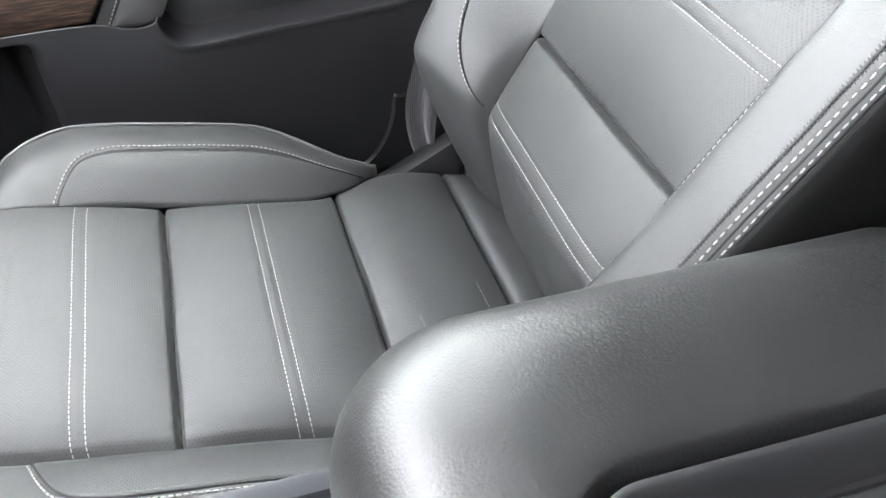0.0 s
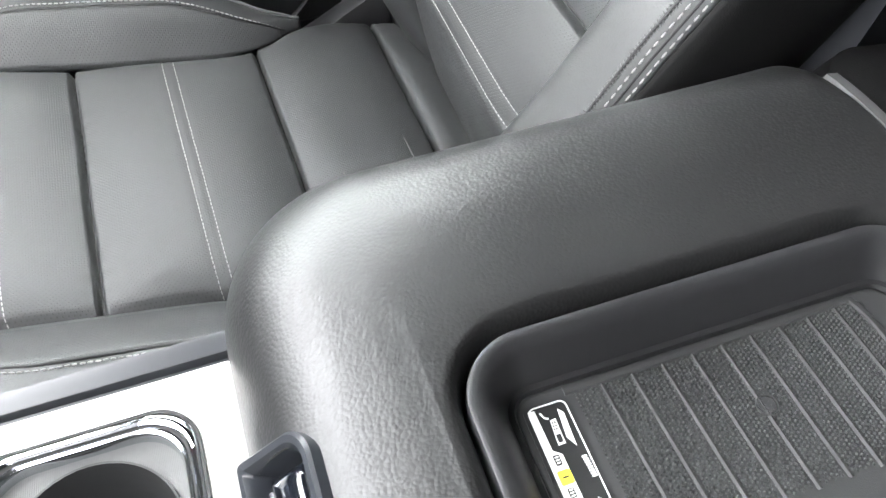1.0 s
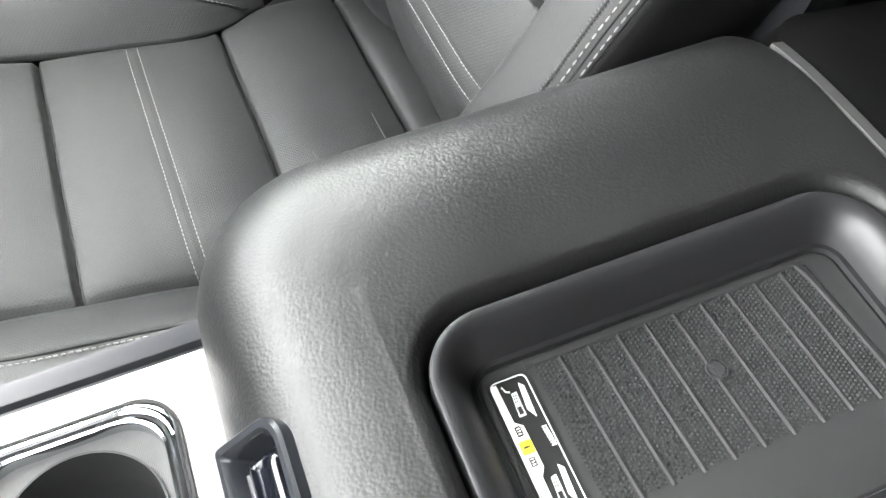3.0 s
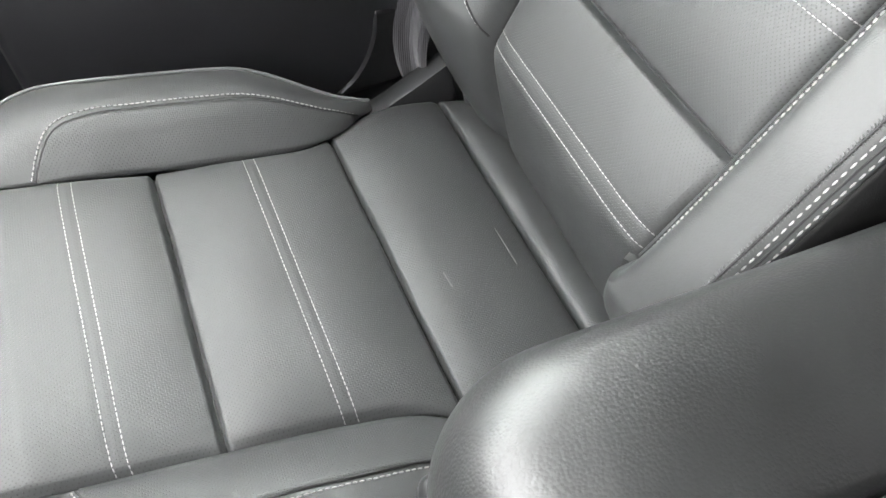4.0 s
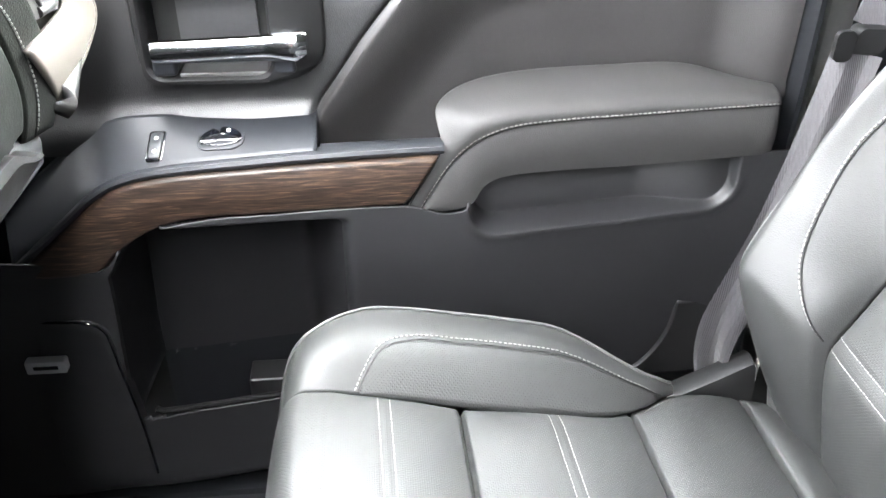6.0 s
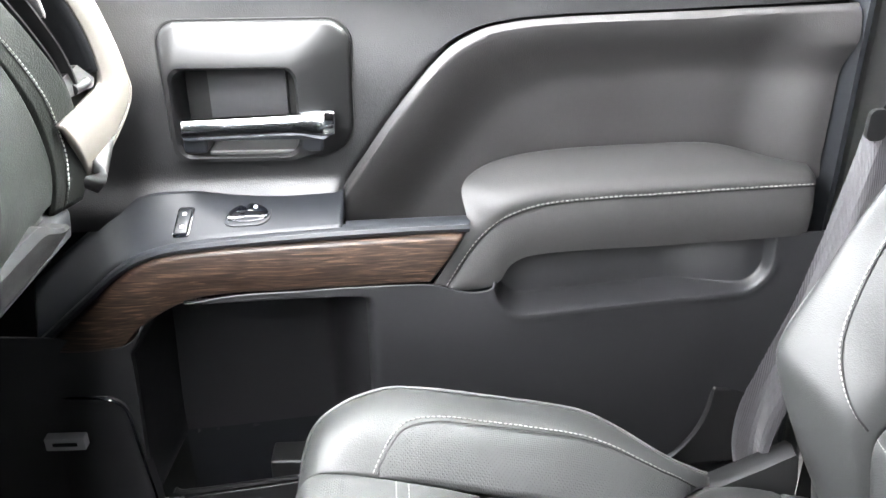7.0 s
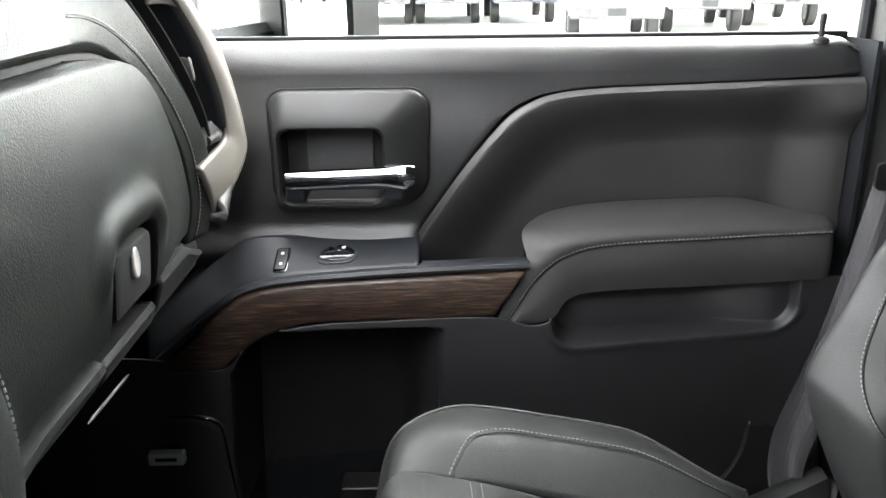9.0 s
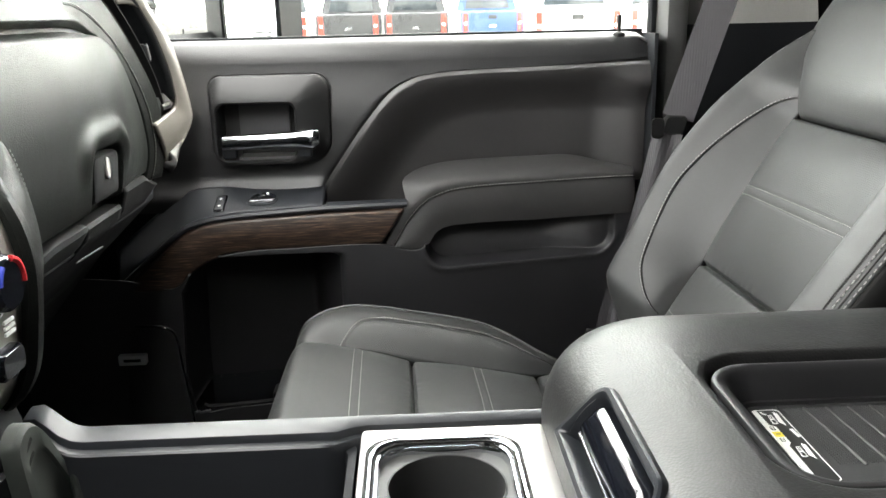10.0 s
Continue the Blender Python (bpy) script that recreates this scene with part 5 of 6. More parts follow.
for s, nm in ((1, "far"), (-1, "near")):
    xs = list(np.linspace(0.117, -0.27, 30)) + [-0.285, -0.295, -0.305, -0.318, -0.33, -0.342, -0.352, -0.358]
    loops = []
    for x in xs:
        up = 0.015 * ss((-0.285 - x) / 0.05) - 0.03 * ss((-0.338 - x) / 0.02)
        yo = CY + s * (0.185 + 0.022 * ss((-0.295 - x) / 0.05) - 0.02 * ss((-0.338 - x) / 0.02))
        g = 0.55 + 0.45 * ss((-0.052 - x) / 0.012)
        loops.append([(x, yo + s * a, z) for a, z in ((0.004, 0.0), (0.004, 0.535 + up), (0.0025, 0.551 + up), (0.0, 0.5555 + up), (-0.004 * g, 0.5557 + up), (-0.0195 * g, 0.5530 + up), (-0.0215 * g, 0.5522 + up), (-0.0225 * g, 0.5500 + up), (-0.0232 * g, 0.5455 + up), (-0.0300 * g, 0.5447 + up), (-0.0315 * g, 0.5430 + up), (-0.0318 * g, 0.535 + up), (-0.0310 * g, 0.40), (-0.0310 * g, 0.0))])
    part("side_rail", loft(loops, None, True, True), M_RAIL, console, "satin black rail along the console's edge")
# front plate with the cup openings
PAN = (-0.049, 0.110, 0.338)
panel = bmesh.new()
cups = ((0.0215, CY + 0.085), (0.0215, CY - 0.085))
ring_c = (0.0205, CY, 0.122, 0.292, 0.026)
pl = lambda g, z: [(x, y, z) for x, y in rrect((PAN[0] + PAN[1]) / 2, CY, PAN[1] - PAN[0] - 2 * g, PAN[2] - 2 * g, (0.004, 0.004, 0.012, 0.012), 10)]
rl = lambda g, z: [(x, y, z) for x, y in rrect(ring_c[0], ring_c[1], ring_c[2] - 2 * g, ring_c[3] - 2 * g, ring_c[4], 10)]
loft([pl(0, 0.50), pl(0, 0.545), pl(0.0015, 0.550), pl(0.005, 0.5515), rl(-0.002, 0.5505), rl(0, 0.548)], panel)
part("cup_plate", panel, M_SILVER, console, "satin silver plate round the cup holders")
ring = part("chrome_ring", loft([rl(-0.001, 0.546), rl(-0.0005, 0.5522), rl(0.0010, 0.5535), rl(0.0028, 0.5535), rl(0.0042, 0.5522), rl(0.0044, 0.5500)]), M_CHROME, console, "chrome ring round the cup holders")
part("inner_ring", loft([rl(0.0050, 0.5480), rl(0.0054, 0.5505), rl(0.0066, 0.5515), rl(0.0080, 0.5508), rl(0.0090, 0.5480), rl(0.0092, 0.540)]), M_CHROME, ring, "narrow inner chrome bead")
part("ring_groove", loft([rl(0.0040, 0.5512), rl(0.0056, 0.5512)]), M_BLACKLINE, ring)
part("ring_groove", loft([rl(-0.0026, 0.5510), rl(-0.0025, 0.5525), rl(-0.0008, 0.5525)]), M_BLACKLINE, ring)
floor_bm = bmesh.new()
ang = np.linspace(0, 2 * math.pi, 48, endpoint=False)
for cx, cy in cups:
    hx = 0.054
    outer_sq = []
    for a in ang:
        c, s_ = math.cos(a), math.sin(a)
        side_y = (0.055 if (s_ > 0) == (cy > CY) else 0.085)
        k = min(hx / max(abs(c), 1e-6), side_y / max(abs(s_), 1e-6))
        outer_sq.append((cx + k * c, cy + k * s_, 0.5425))
    hole = [(cx + 0.0465 * math.cos(a), cy + 0.0465 * math.sin(a), 0.5425) for a in ang]
    loft([outer_sq, hole], floor_bm)
bmesh.ops.remove_doubles(floor_bm, verts=floor_bm.verts, dist=0.0002)
part("cup_tray", floor_bm, M_CUPTRAY, console, "grey fine-ribbed tray round the cups", smooth=False)
for cx, cy in cups:
    cup = loft([disc_loop((cx, cy), r, 48, "z", z) for r, z in ((0.0470, 0.5426), (0.0468, 0.5445), (0.0455, 0.5445), (0.0450, 0.541), (0.0435, 0.51), (0.0405, 0.472), (0.036, 0.466), (0.012, 0.466), (0.0105, 0.4705), (0.004, 0.4715))], None, False, True)
    part("cup_holder", cup, M_RUBBER, console, "black rubber-lined cup holder")
bin_bm = loft([[(x, y, z) for x, y in rrect(-0.20, CY, 0.275 + g, 0.330 + g, 0.02, 6)] for z, g in ((0.538, 0.02), (0.536, 0.006), (0.44, -0.006), (0.425, -0.03))], None, False, True)
part("front_block", box(-0.75, -0.345, CY - 0.19, CY + 0.185, 0.0, 0.555), M_DARK, console, "black console front under the dashboard", smooth=False, bevel=0.02)
part("open_bin", bin_bm, M_DARK, console, "deep black open bin")
flap_o = catmull([(-0.243, 0.43), (-0.247, 0.50), (-0.2495, 0.575), (-0.243, 0.592), (-0.224, 0.596), (-0.206, 0.583), (-0.190, 0.553), (-0.177, 0.525), (-0.1735, 0.505), (-0.178, 0.47), (-0.183, 0.43)], 60)
flap_at = lambda k, dx: [(-0.302 - 0.08 * (z - 0.52) + dx, -0.212 + (y + 0.212) * k, 0.52 + (z - 0.52) * (k if z > 0.52 else 1)) for y, z in flap_o]
flap = part("socket_flap", loft([flap_at(1, -0.008), flap_at(1, 0.002), flap_at(0.95, 0.006), flap_at(0.72, 0.0072), flap_at(0.66, 0.0052)], None, True, True), M_FLAP, console, "dark green-grey rubber flap in the bin's front")
for dz in (0.0, 0.012):
    part("flap_slot", tube([(-0.3035, -0.2435, 0.562 + dz), (-0.3035, -0.226, 0.572 + dz)], 0.0028, 6), M_BLACKLINE, flap)
part("flap_grip", tube(catmull([(-0.293, -0.186, 0.528), (-0.291, -0.185, 0.512), (-0.290, -0.190, 0.492), (-0.291, -0.203, 0.474)], 14), 0.0040, 7, taper=True), M_FLAP, flap, "moulded grip of the flap")

# ---- dashboard ----
dash = thing("dashboard", (-0.5, 0.1, 0.5), "black grained dashboard with glovebox and side air vent", "dashboard")
glove_right = knots([0.668, 0.70, 0.75, 0.778, 0.82, 0.845, 0.862, 0.874, 0.881, 0.885], [0.404, 0.407, 0.398, 0.385, 0.356, 0.331, 0.303, 0.269, 0.232, 0.18])


def dash_x(z):
    return -0.367 - 0.9 * max(0.0, z - 0.76) ** 2 - 3.0 * max(0.0, 0.73 - z) ** 2


def glove(u, v):
    z = 0.676 + 0.209 * v
    y = -0.06 + (glove_right(z) + 0.06) * u
    r = glove_right(z) - y
    x = dash_x(z) - 0.006 * (1 - ss(r / 0.007)) - 0.010 * (1 - ss((0.885 - z) / 0.008)) - 0.006 * (1 - ss((z - 0.676) / 0.006))
    x -= 0.015 * ss((y - 0.25) / 0.15)
    # hollow round the latch, swelling out above it
    qy, qz = abs(y - 0.192) - 0.054 + 0.025, abs(z - 0.704) - 0.048 + 0.025
    q = math.hypot(max(qy, 0.0), max(qz, 0.0)) + min(max(qy, qz), 0.0) - 0.025
    x -= 0.018 * ss(-q / 0.012)
    x += 0.008 * math.exp(-(((q - 0.014) / 0.014) ** 2)) * ss((z - 0.70) / 0.05)
    return x, y, z


part("glovebox_door", sheet(glove, 0, 130, us=np.r_[np.linspace(0, 0.93, 140), np.linspace(0.935, 1, 24)]), M_DASH, dash, "grained black glovebox door", solid=0.01)
latch2 = loft([[(x - 0.10 * (0.742 - (0.714 + q)), 0.192 + p, 0.714 + q) for p, q in rrect(0, 0, 0.086 - k, 0.056 - k, (0.010, 0.010, 0.004, 0.004), 6)] for x, k in ((-0.392, 0), (-0.372, 0), (-0.3675, 0.004), (-0.3660, 0.012))], None, False, True)
gl = part("glovebox_latch", latch2, M_LIP, dash, "black glovebox latch plate")
part("key_lock", loft([[(x, 0.189 + k * math.cos(a) * 0.0075, 0.7240 + k * math.sin(a) * 0.0135) for a in np.linspace(0, 2 * math.pi, 24, endpoint=False)] for x, k in ((-0.370, 1), (-0.3660, 1), (-0.3650, 0.85), (-0.3656, 0.7))], None, False, True), M_SILVER, gl, "small silver key lock")
part("glovebox_back", box(-0.42, -0.400, -0.08, 0.40, 0.64, 0.90), M_BLACKLINE, dash, smooth=False)
# leather brow above and beside the glovebox
S_CURVE = catmull([(-0.10, 0.890), (0.05, 0.8905), (0.18, 0.8905), (0.235, 0.886), (0.27, 0.8785), (0.305, 0.865), (0.334, 0.845), (0.358, 0.820), (0.386, 0.780), (0.400, 0.748), (0.4085, 0.70), (0.409, 0.665)], 120)
V_CURVE = catmull([(-0.10, 0.965), (0.05, 0.965), (0.16, 0.965), (0.23, 0.962), (0.275, 0.952), (0.305, 0.938), (0.333, 0.914), (0.371, 0.866), (0.407, 0.823), (0.440, 0.778), (0.456, 0.725), (0.459, 0.662)], 120)


def brow(u, v):
    a, o = on(S_CURVE, u), on(V_CURVE, u)
    y, z = a * (1 - v) + o * v
    top = 1 - ss((u - 0.35) / 0.25)
    x = dash_x(z) + top * (0.003 - 0.012 * (1 - ss(v / 0.10)) - 0.03 * v * v) + (1 - top) * (-0.0165 - 0.003 * (1 - ss(v / 0.08)) + 0.0135 * v)
    return x - 0.003 * ss((v - 0.94) / 0.06), y, z


part("brow_panel", sheet(brow, 120, 40), M_DASH, dash, "black grained leather brow round the glovebox", solid=0.008)
row = [brow(float(u), 0.38) for u in np.linspace(0.42, 1.0, 120)]
part("stitching", stitch_row([(p[0] + 0.0008, p[1], p[2]) for p in row], 0.0036, 0.0048, 0.0007), M_THREAD, dash, "light grey stitching beside the glovebox", kind="stuff")
part("seam_line", tube([brow(float(u), 0.345) for u in np.linspace(0.42, 1.0, 90)], 0.0009, 5), M_BLACKLINE, dash)
topbm = sheet(lambda u, v: (-0.405 - 0.62 * u, -1.2 + 1.8 * v, 0.962 + 0.02 * math.sin(math.pi * min(u * 2, 1) / 2) - 0.05 * ss((v - 0.86) / 0.14) * (1 - u)), 20, 40)
part("dash_top", topbm, M_DASH, dash, "black grained dashboard top", solid=0.01)
part("dash_core", prism([(-0.42, 0.64), (-0.41, 0.93), (-0.44, 0.955), (-1.0, 0.97), (-1.0, 0.30), (-0.62, 0.40)], 1, -1.25, 0.52), M_DARK, dash, "black lower dashboard", smooth=False)
# rolled lip and lower cover under the glovebox
lipb = loft([[(dash_x(0.68) + a, y, z - 0.004 * ss((0.03 - y) / 0.05)) for a, z in ((-0.02, 0.672), (-0.006, 0.6725), (0.001, 0.669), (0.002, 0.663), (-0.008, 0.648), (-0.028, 0.628), (-0.06, 0.60))] for y in np.linspace(-0.06, 0.118, 16)], None, closed=False)
part("lower_lip", lipb, M_LIP, dash, "rounded black lip under the glovebox", solid=0.006)
lipb = loft([[(dash_x(0.68) + a, y, z) for a, z in ((-0.022, 0.668), (-0.004, 0.667), (-0.001, 0.662), (-0.006, 0.648), (-0.025, 0.628), (-0.06, 0.60))] for y in np.linspace(0.122, 0.245, 12)], None, closed=False)
part("lower_lip", lipb, M_LIP, dash, "black lip below the latch", solid=0.006)
lipb = loft([[(dash_x(0.68) + a, y, z) for a, z in ((-0.02, 0.690 - 0.02 * ss((y - 0.33) / 0.05)), (0.001, 0.688 - 0.02 * ss((y - 0.33) / 0.05)), (0.004, 0.680 - 0.015 * ss((y - 0.33) / 0.05)), (-0.004, 0.655), (-0.025, 0.63), (-0.06, 0.60))] for y in np.linspace(0.25, 0.385, 14)], None, closed=False)
part("lower_lip", lipb, M_LIP, dash, "black lip beside the latch", solid=0.006)
part("cover_edge", tube([(-0.382, y, 0.632 - 0.004 * (y - 0.09) / 0.09) for y in np.linspace(0.095, 0.18, 10)], 0.0014, 7, taper=True), M_PANEL, dash, "thin edge of the lower cover")
part("lower_cover", prism([(-0.390, 0.66), (-0.394, 0.634), (-0.46, 0.57), (-0.60, 0.44), (-0.64, 0.5), (-0.42, 0.68)], 1, -0.10, 0.44), M_DARK, dash, "black cover over the footwell", smooth=False, bevel=0.006)

# side air vent in its pale frame
VI = catmull([(-0.372, 0.345, 0.955), (-0.367, 0.386, 0.913), (-0.362, 0.412, 0.886), (-0.359, 0.440, 0.854), (-0.358, 0.470, 0.815), (-0.359, 0.488, 0.776), (-0.361, 0.484, 0.764), (-0.366, 0.450, 0.756), (-0.372, 0.415, 0.748)], 80)
VO = catmull([(-0.370, 0.375, 0.965), (-0.362, 0.412, 0.913), (-0.356, 0.438, 0.888), (-0.352, 0.472, 0.857), (-0.350, 0.508, 0.808), (-0.350, 0.533, 0.765), (-0.352, 0.540, 0.738), (-0.362, 0.500, 0.706), (-0.377, 0.460, 0.682)], 80)
vent = part("vent_frame", sheet(lambda u, v: tuple(on(VI, u) * (1 - v) + on(VO, u) * v + np.array([0.004 * math.sin(math.pi * v), 0, 0])), 70, 14), M_BEIGE, dash, "pale satin metal frame round the air vent", solid=0.006)
part("vent_side", sheet(lambda u, v: tuple(on(VO, u) + np.array([-0.08 * v, 0.010 * v, 0])), 60, 6), M_BEIGE, dash, "pale side of the dashboard's end", solid=0.004)
well = sheet(lambda u, v: (lambda a, o: (a[0] * (1 - v) + o[0] * v - 0.03 * math.sin(math.pi * v), a[1] * (1 - v) + o[1] * v, a[2] * (1 - v) + o[2] * v))(np.array([dash_x(on(V_CURVE, 0.48 + 0.42 * u)[1]) - 0.013, *on(V_CURVE, 0.48 + 0.42 * u)]), on(VI, u * 0.72)), 40, 14)
part("vent_well", well, M_DARK, dash, "black hollow of the air vent", solid=0.003)
foot = sheet(lambda u, v: (-0.372 + 0.012 * math.sin(math.pi * v), 0.462 + 0.050 * u * (1 - 0.3 * v), 0.700 + 0.030 * u - 0.034 * v), 14, 10)
part("frame_foot", foot, M_PLASTIC, dash, "black foot below the pale frame", solid=0.02, offset=-1)
for k in (0.24, 0.50):
    pts = []
    for u in np.linspace(0.02, 0.97, 24):
        a = np.array([dash_x(on(V_CURVE, 0.48 + 0.42 * u)[1]) - 0.013, *on(V_CURVE, 0.48 + 0.42 * u)])
        p = a * (1 - k) + on(VI, u * 0.72) * k
        pts.append(p - np.array([0.006, 0, 0]))
    part("vent_slat", loft([[p + np.array([0.004, 0.0005, 0]), p + np.array([0.003, 0.0018, 0]), p + np.array([-0.014, 0.0014, 0]), p + np.array([-0.014, -0.001, 0]), p + np.array([0.003, -0.001, 0])] for p in pts], None, True, True), M_PLASTIC, dash, "thin black vent slat")
# inner wall of the vent beside the frame
liner = sheet(lambda u, v: tuple(on(VI, 0.11 + 0.60 * u) + np.array([-0.001 - 0.030 * v, -0.016 * v, 0])), 40, 5)
part("vent_liner", liner, M_DARK, dash, "dark inner wall of the air vent", solid=0.002)
knob = Vector((-0.376, 0.424, 0.850))
part("vent_knob", loft([[knob + Vector((dx, (p - 0.45 * q) * k, q * k)) for p, q in rrect(0, 0, 0.005, 0.026, 0.0024, 6)] for dx, k in ((-0.016, 1.0), (-0.002, 1.0), (0.003, 0.85), (0.004, 0.6))], None, False, True), M_GREYP, dash, "grey vent knob")
part("knob_edge", tube([knob + Vector((0.0035, -0.45 * q, q)) for q in np.linspace(-0.012, 0.013, 8)], 0.0018, 6, taper=True), M_SILVER, dash, "bright edge of the vent knob")
top_in, top_out = [(-0.386, 0.352, 0.917), (-0.376, 0.371, 0.917), (-0.366, 0.391, 0.911)], [(-0.386, 0.356, 0.945), (-0.374, 0.386, 0.942), (-0.361, 0.414, 0.915)]
cap_in, cap_out = catmull(top_in, 16), catmull(top_out, 16)
part("vent_frame_top", sheet(lambda u, v: tuple(on(cap_in, u) * (1 - v) + on(cap_out, u) * v + np.array([0.004 * math.sin(math.pi * v), 0, 0])), 16, 8), M_BEIGE, vent, "pale upper end of the vent frame", solid=0.006)
plate_o = [(-0.381, 0.450, 0.779), (-0.371, 0.472, 0.788), (-0.3635, 0.487, 0.772), (-0.3645, 0.483, 0.765), (-0.379, 0.455, 0.761)]
foot_plate = part("vent_plate", loft([[(x - dx, y, z) for x, y, z in plate_o] for dx in (0.014, 0.0)], None, False, True), M_GREYP, dash, "grey plate at the vent's foot", smooth=False)
part("vent_wheel", loft([[(-0.3725 + 0.5 * (y - 0.470) + 0.005 * math.cos(a), y, 0.7685 + 0.005 * math.sin(a) + 0.25 * (y - 0.470)) for a in np.linspace(0, 2 * math.pi, 18, endpoint=False)] for y in (0.463, 0.478)], None, True, True), M_PLASTIC, foot_plate, "small vent wheel")

# centre stack edge with the temperature knob
E_CURVE = catmull([(-0.388, -0.080, 0.800), (-0.366, -0.095, 0.778), (-0.347, -0.105, 0.752), (-0.335, -0.110, 0.725), (-0.330, -0.112, 0.690), (-0.335, -0.112, 0.643), (-0.346, -0.110, 0.595), (-0.368, -0.108, 0.562), (-0.40, -0.10, 0.545)], 80)
G_CURVE = catmull([(-0.395, -0.060, 0.835), (-0.384, -0.050, 0.812), (-0.378, -0.038, 0.790), (-0.376, -0.022, 0.744), (-0.379, -0.014, 0.690), (-0.390, -0.018, 0.65), (-0.41, -0.03, 0.60), (-0.42, -0.04, 0.56), (-0.44, -0.05, 0.53)], 80)
part("stack_flank", sheet(lambda u, v: tuple(on(E_CURVE, u) * (1 - v) + on(G_CURVE, u) * v + np.array([0.008 * math.sin(math.pi * v), 0.004 * math.sin(math.pi * v), 0])), 60, 20), M_DASH, dash, "black grained leather side of the centre stack", solid=0.006)
row = [tuple(on(E_CURVE, u) * 0.18 + on(G_CURVE, u) * 0.82 + np.array([0.006, 0.003, 0])) for u in np.linspace(0.05, 0.62, 90)]
part("stitching", stitch_row(row, 0.0036, 0.005, 0.0008), M_THREAD, dash, "light grey stitching on the centre stack", kind="stuff")
rim = bmesh.new()
loft([[tuple(p + np.array(q)) for q in ((-0.02, 0.006, 0), (0.002, 0.004, 0), (0.006, -0.003, 0), (0.006, -0.014, 0), (0.0, -0.020, 0), (-0.02, -0.020, 0))] for p in E_CURVE], rim, True, True)
part("stack_rim", rim, M_DASH, dash, "black grained rim of the centre stack")
face = part("stack_face", sheet(lambda u, v: tuple(on(E_CURVE, u) + np.array([-0.006, -0.02 - 0.40 * v, 0.0])), 40, 10), M_BEIGE, dash, "pale satin face of the centre stack", solid=0.01)
part("stack_foot", prism([(-0.41, 0.60), (-0.375, 0.575), (-0.36, 0.52), (-0.36, 0.0), (-0.9, 0.0), (-0.9, 0.60)], 1, -0.62, -0.11), M_DARK, dash, "black foot of the centre stack", smooth=False)
kc = Vector((-0.333, -0.2005, 0.703))
kn = part("temperature_knob", loft([[kc + Vector((dx, 0.85 * r * math.cos(a), 0.85 * r * math.sin(a))) for a in np.linspace(0, 2 * math.pi, 36, endpoint=False)] for dx, r in ((-0.012, 0.040), (0.004, 0.040), (0.007, 0.038), (0.010, 0.028), (0.022, 0.026), (0.025, 0.023))], None, False, True), M_GLOSS, dash, "black temperature knob with red and blue marks")
for nm, a0, a1, mm in (("red_arc", -0.2, 1.4, M_RED), ("blue_arc", 2.2, 3.0, M_BLUE)):
    part(nm, tube([kc + Vector((0.0245, 0.0195 * math.cos(a), 0.0195 * math.sin(a))) for a in np.linspace(a0, a1, 14)], 0.0028, 6), mm, kn)
for q in (-0.012, -0.017, -0.022):
    part("white_bar", box(kc.x + 0.0065, kc.x + 0.0085, kc.y + 0.010, kc.y + 0.026, kc.z + q - 0.026, kc.z + q - 0.0235), M_WHITE, kn, smooth=False)
part("stack_button", loft([[Vector((-0.335 + dx, -0.150 + p, 0.625 + q)) for p, q in rrect(-0.02, 0, 0.040 - k, 0.024 - k, 0.006, 5)] for dx, k in ((-0.014, 0), (0.0, 0), (0.003, 0.004))], None, False, True), M_GLOSS, dash, "black button on the centre stack")
part("stack_chrome", tube(catmull([(-0.352, -0.135, 0.603), (-0.36, -0.14, 0.588), (-0.372, -0.16, 0.572), (-0.376, -0.25, 0.566)], 20), 0.004, 8), M_CHROME, dash, "chrome strip at the stack's foot")

# ---- outside ----
M_ASPHALT = mat("pale_concrete_lot", (0.34, 0.335, 0.32), 0.85, vary=0.2, vscale=0.6, grain=("noise", 0.01, 0.4))
g = sheet(lambda u, v: (-400 + 800 * u, -400 + 800 * v, GROUND), 20, 20)
tagged(part("ground", g, M_ASPHALT, None, "pale concrete parking lot", "structure", smooth=False), category="ground")


def paint(name, col):
    return mat(name, col, 0.3, coat=0.25, vary=0.05, vscale=2.0)


P_SILVER = paint("silver_paint", (0.03, 0.03, 0.029))
P_BLACK, P_BLUE, P_WHITE, P_GREY = paint("black_paint", (0.012, 0.012, 0.014)), paint("blue_paint", (0.02, 0.055, 0.15)), paint("white_paint", (0.8, 0.8, 0.8)), paint("grey_paint", (0.05, 0.05, 0.055))
M_LAMP = mat("red_lamp_lens", (0.55, 0.03, 0.02), 0.15, coat=0.5)
M_TYRE = mat("tyre_rubber", (0.02, 0.02, 0.02), 0.8)
M_TINT = mat("tinted_glass", (0.03, 0.035, 0.04), 0.06, spec=0.7)


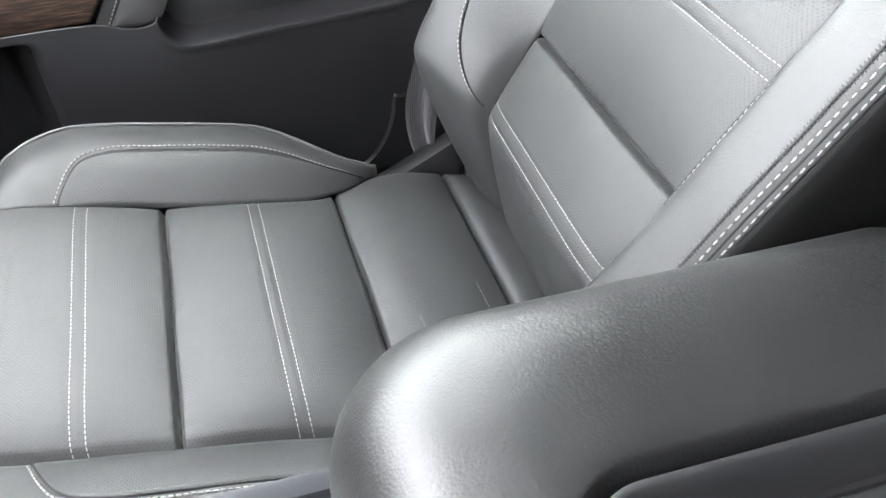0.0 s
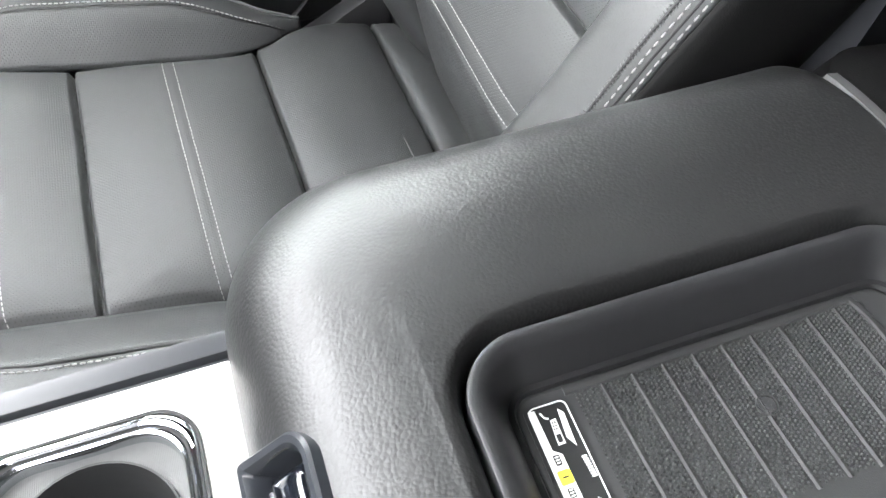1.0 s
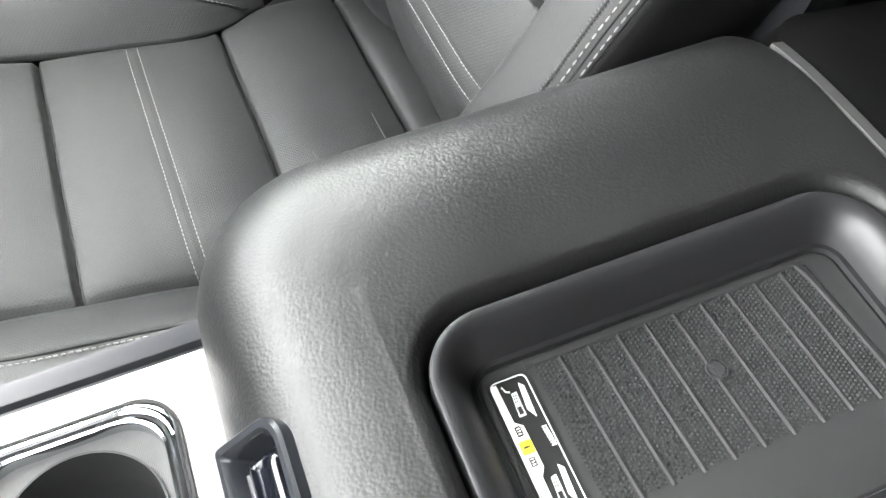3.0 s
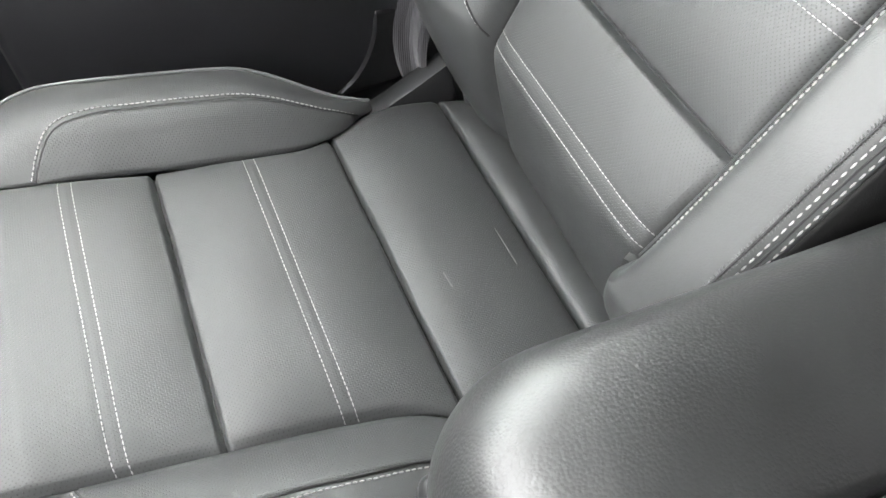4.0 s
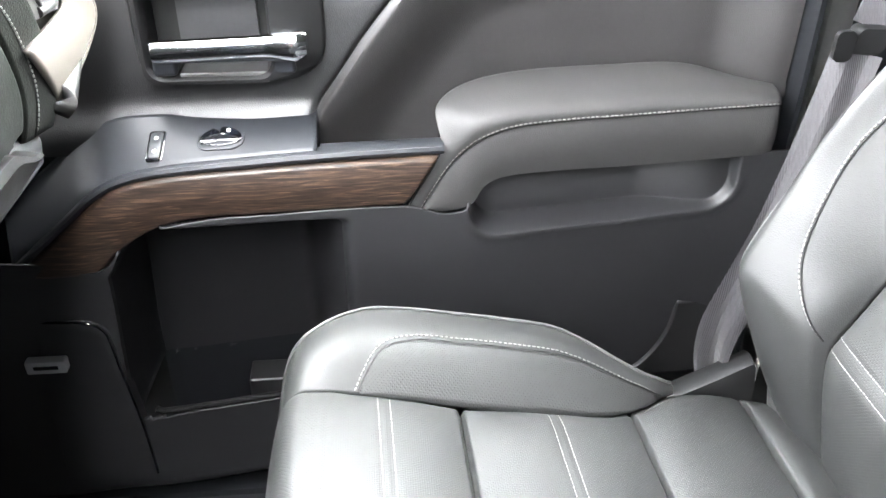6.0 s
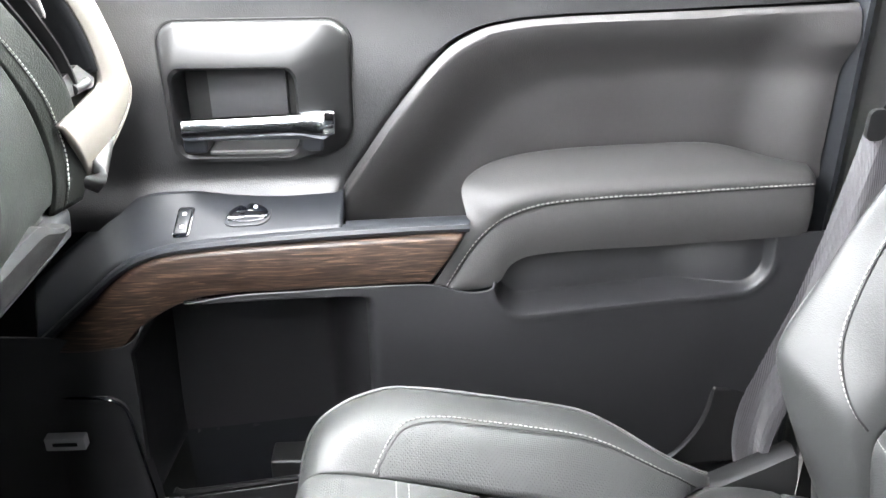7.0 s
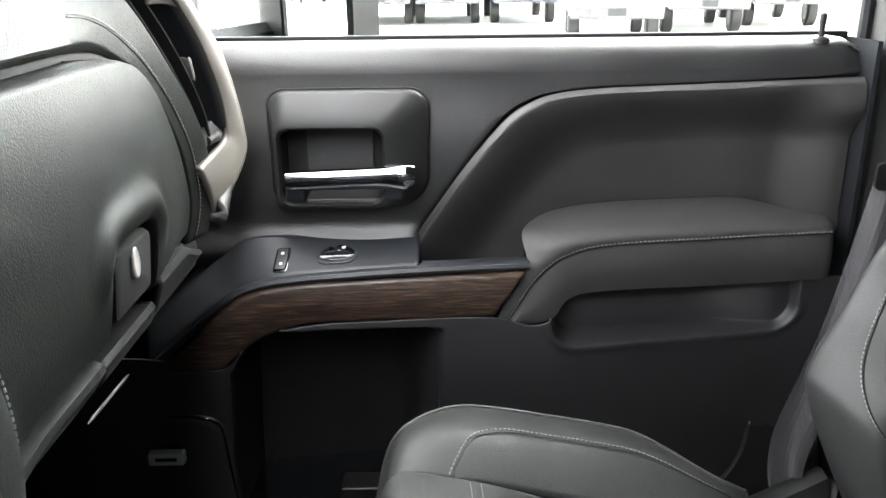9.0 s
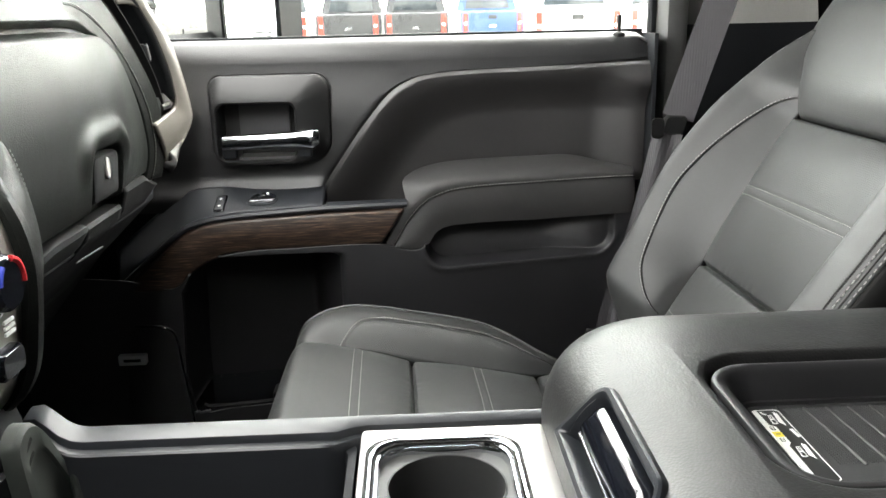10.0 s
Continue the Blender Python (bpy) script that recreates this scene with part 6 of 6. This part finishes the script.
def pickup(colour, label):
    """A pickup that stands with its tailgate at y = 0 and its nose along +y, on z = 0."""
    t = thing("pickup_truck", (0, 0, 0), label, "truck", "trucks parked in the lot")
    side = [(0.0, 0.70), (0.0, 1.42), (1.75, 1.45), (1.80, 1.46), (1.98, 1.92), (2.3, 1.97), (3.5, 1.96), (4.15, 1.47), (5.35, 1.36), (5.65, 1.22), (5.70, 0.62), (5.2, 0.50), (0.5, 0.55)]
    bm = bmesh.new()
    loft([[(x * (1 - 0.13 * ss((z - 1.4) / 0.5)), y, z) for y, z in side] for x in (-0.98, -0.90, 0.90, 0.98)], bm, True, True)
    part("truck_body", bm, colour, t, smooth=False, bevel=0.03)
    part("tailgate", box(-0.77, 0.77, -0.035, 0.02, 0.80, 1.40), colour, t, smooth=False, bevel=0.02)
    part("tailgate_handle", box(-0.13, 0.13, -0.05, -0.03, 1.24, 1.33), M_PLASTIC, t, smooth=False, bevel=0.01)
    part("emblem", prism([(-0.13, 1.03), (0.10, 1.03), (0.13, 1.10), (-0.10, 1.10)], 1, -0.045, -0.03), M_CHROME, t, smooth=False)
    for s in (-1, 1):
        part("tail_lamp", box(s * 0.83 - 0.07, s * 0.83 + 0.07, -0.045, 0.06, 0.92, 1.38), M_LAMP, t, "red tail lamp", smooth=False, bevel=0.02)
        part("lamp_lens", box(s * 0.83 - 0.045, s * 0.83 + 0.045, -0.05, -0.04, 1.10, 1.17), M_WHITE, t, "white reversing lens", smooth=False)
    part("rear_bumper", box(-0.96, 0.96, -0.20, 0.10, 0.52, 0.76), M_DARK_CHROME, t, "chrome rear bumper", smooth=False, bevel=0.03)
    part("plate_recess", box(-0.19, 0.19, -0.205, -0.19, 0.58, 0.70), M_PLASTIC, t, smooth=False)
    part("rear_window", prism([(-0.72, 1.50), (0.72, 1.50), (0.64, 1.86), (-0.64, 1.86)], 1, 1.80, 1.99), M_TINT, t, smooth=False)
    part("grille", box(-0.62, 0.62, 5.66, 5.74, 0.78, 1.22), M_PLASTIC, t, smooth=False, bevel=0.02)
    part("grille_bar", box(-0.64, 0.64, 5.70, 5.78, 0.97, 1.05), colour, t, smooth=False, bevel=0.01)
    part("front_bumper", box(-0.96, 0.96, 5.55, 5.85, 0.45, 0.72), M_CHROME, t, smooth=False, bevel=0.03)
    for x in (-0.86, 0.86):
        for y in (1.15, 4.75):
            w = part("wheel", loft([[(x + dx, y + r * math.cos(a), 0.40 + r * math.sin(a)) for a in np.linspace(0, 2 * math.pi, 32, endpoint=False)] for dx, r in ((-0.13, 0.26), (-0.135, 0.36), (-0.11, 0.40), (0.11, 0.40), (0.135, 0.36), (0.13, 0.26))], None, True, True), M_TYRE, t, "black tyre")
            part("rim", loft([[(x + dx, y + r * math.cos(a), 0.40 + r * math.sin(a)) for a in np.linspace(0, 2 * math.pi, 10, endpoint=False)] for dx, r in ((-0.142, 0.24), (0.142, 0.24))], None, True, True), M_GREYP, w, "grey rim", smooth=False)
    for c in t.children:
        if not c.name.startswith('wheel'):
            c.scale.z = 1.22
    return t


lot = [(P_WHITE, -3.55, 22.7, 0, "white pickup parked beside a black one"), (P_BLACK, -1.60, 22.7, 0, "black pickup with red tail lamps"), (P_BLACK, 0.27, 22.7, 0, "black pickup between a black and a blue one"), (P_BLUE, 2.37, 22.7, 0, "blue pickup with red tail lamps"), (P_WHITE, 3.33, 15.7, -8, "white pickup parked ahead of the blue one"), (P_WHITE, 6.0, 18.6, -8, "white pickup at the end of the row"), (P_GREY, 8.6, 20.5, -8, "dark grey pickup at the end of the row"), (P_SILVER, -1.75, 6.2, 55, "silver pickup parked alone beside the cab")]
made = {}
for colour, x, y, turn, label in lot:
    if colour.name not in made:
        made[colour.name] = pickup(colour, label)
        ob = made[colour.name]
    else:
        ob = tagged(copy_thing(made[colour.name], pose(0, 0, 0)), label)
    ob.matrix_basis = pose(x, y, GROUND, 0, 0, turn) @ Matrix.Scale(0.90, 4)
for y in (5.0, 8.0, 11.0, 14.0, 17.0):
    ob = copy_thing(made["white_paint"], pose(55.0, y, GROUND, 0, 0, 90))
    tagged(ob, "white pickup with its grille towards the cab")

# door mirror outside the window
mir = thing("door_mirror", (-0.5, 0.95, 0.8), "black outside mirror on the passenger door", "mirror")
mo, mx = Vector((-0.278, 0.868, 0.968)), Vector((0.59, 0.807, 0)).normalized()
mn = Vector((mx.y, -mx.x, 0.008)).normalized()
mu = mn.cross(mx) * (1 if mn.cross(mx).z > 0 else -1)
ml = lambda w, h, d: [mo + mx * p + mu * q + mn * d for p, q in rrect(0, 0, w, h, 0.04, 8)]
part("housing", loft([ml(0.13, 0.26, -0.09), ml(0.19, 0.32, -0.05), ml(0.215, 0.34, 0.0), ml(0.211, 0.336, 0.004), [q - mx * 0.028 for q in ml(0.142, 0.300, 0.004)], [q - mx * 0.028 for q in ml(0.140, 0.298, -0.004)]], None, True, False), M_LIP, mir, "black plastic housing")
part("mirror_pane", loft([[q - mx * 0.028 for q in ml(0.141, 0.30, d)] for d in (-0.006, -0.003)], None, True, True), M_MIRROR, mir, "mirror glass", smooth=False)
part("arm", tube([mo + mn * -0.05 + Vector((0, 0, -0.12)), (-0.40, 0.78, 0.84), (-0.43, 0.69, 0.84)], 0.03, 8), M_LIP, mir, "black mirror arm")
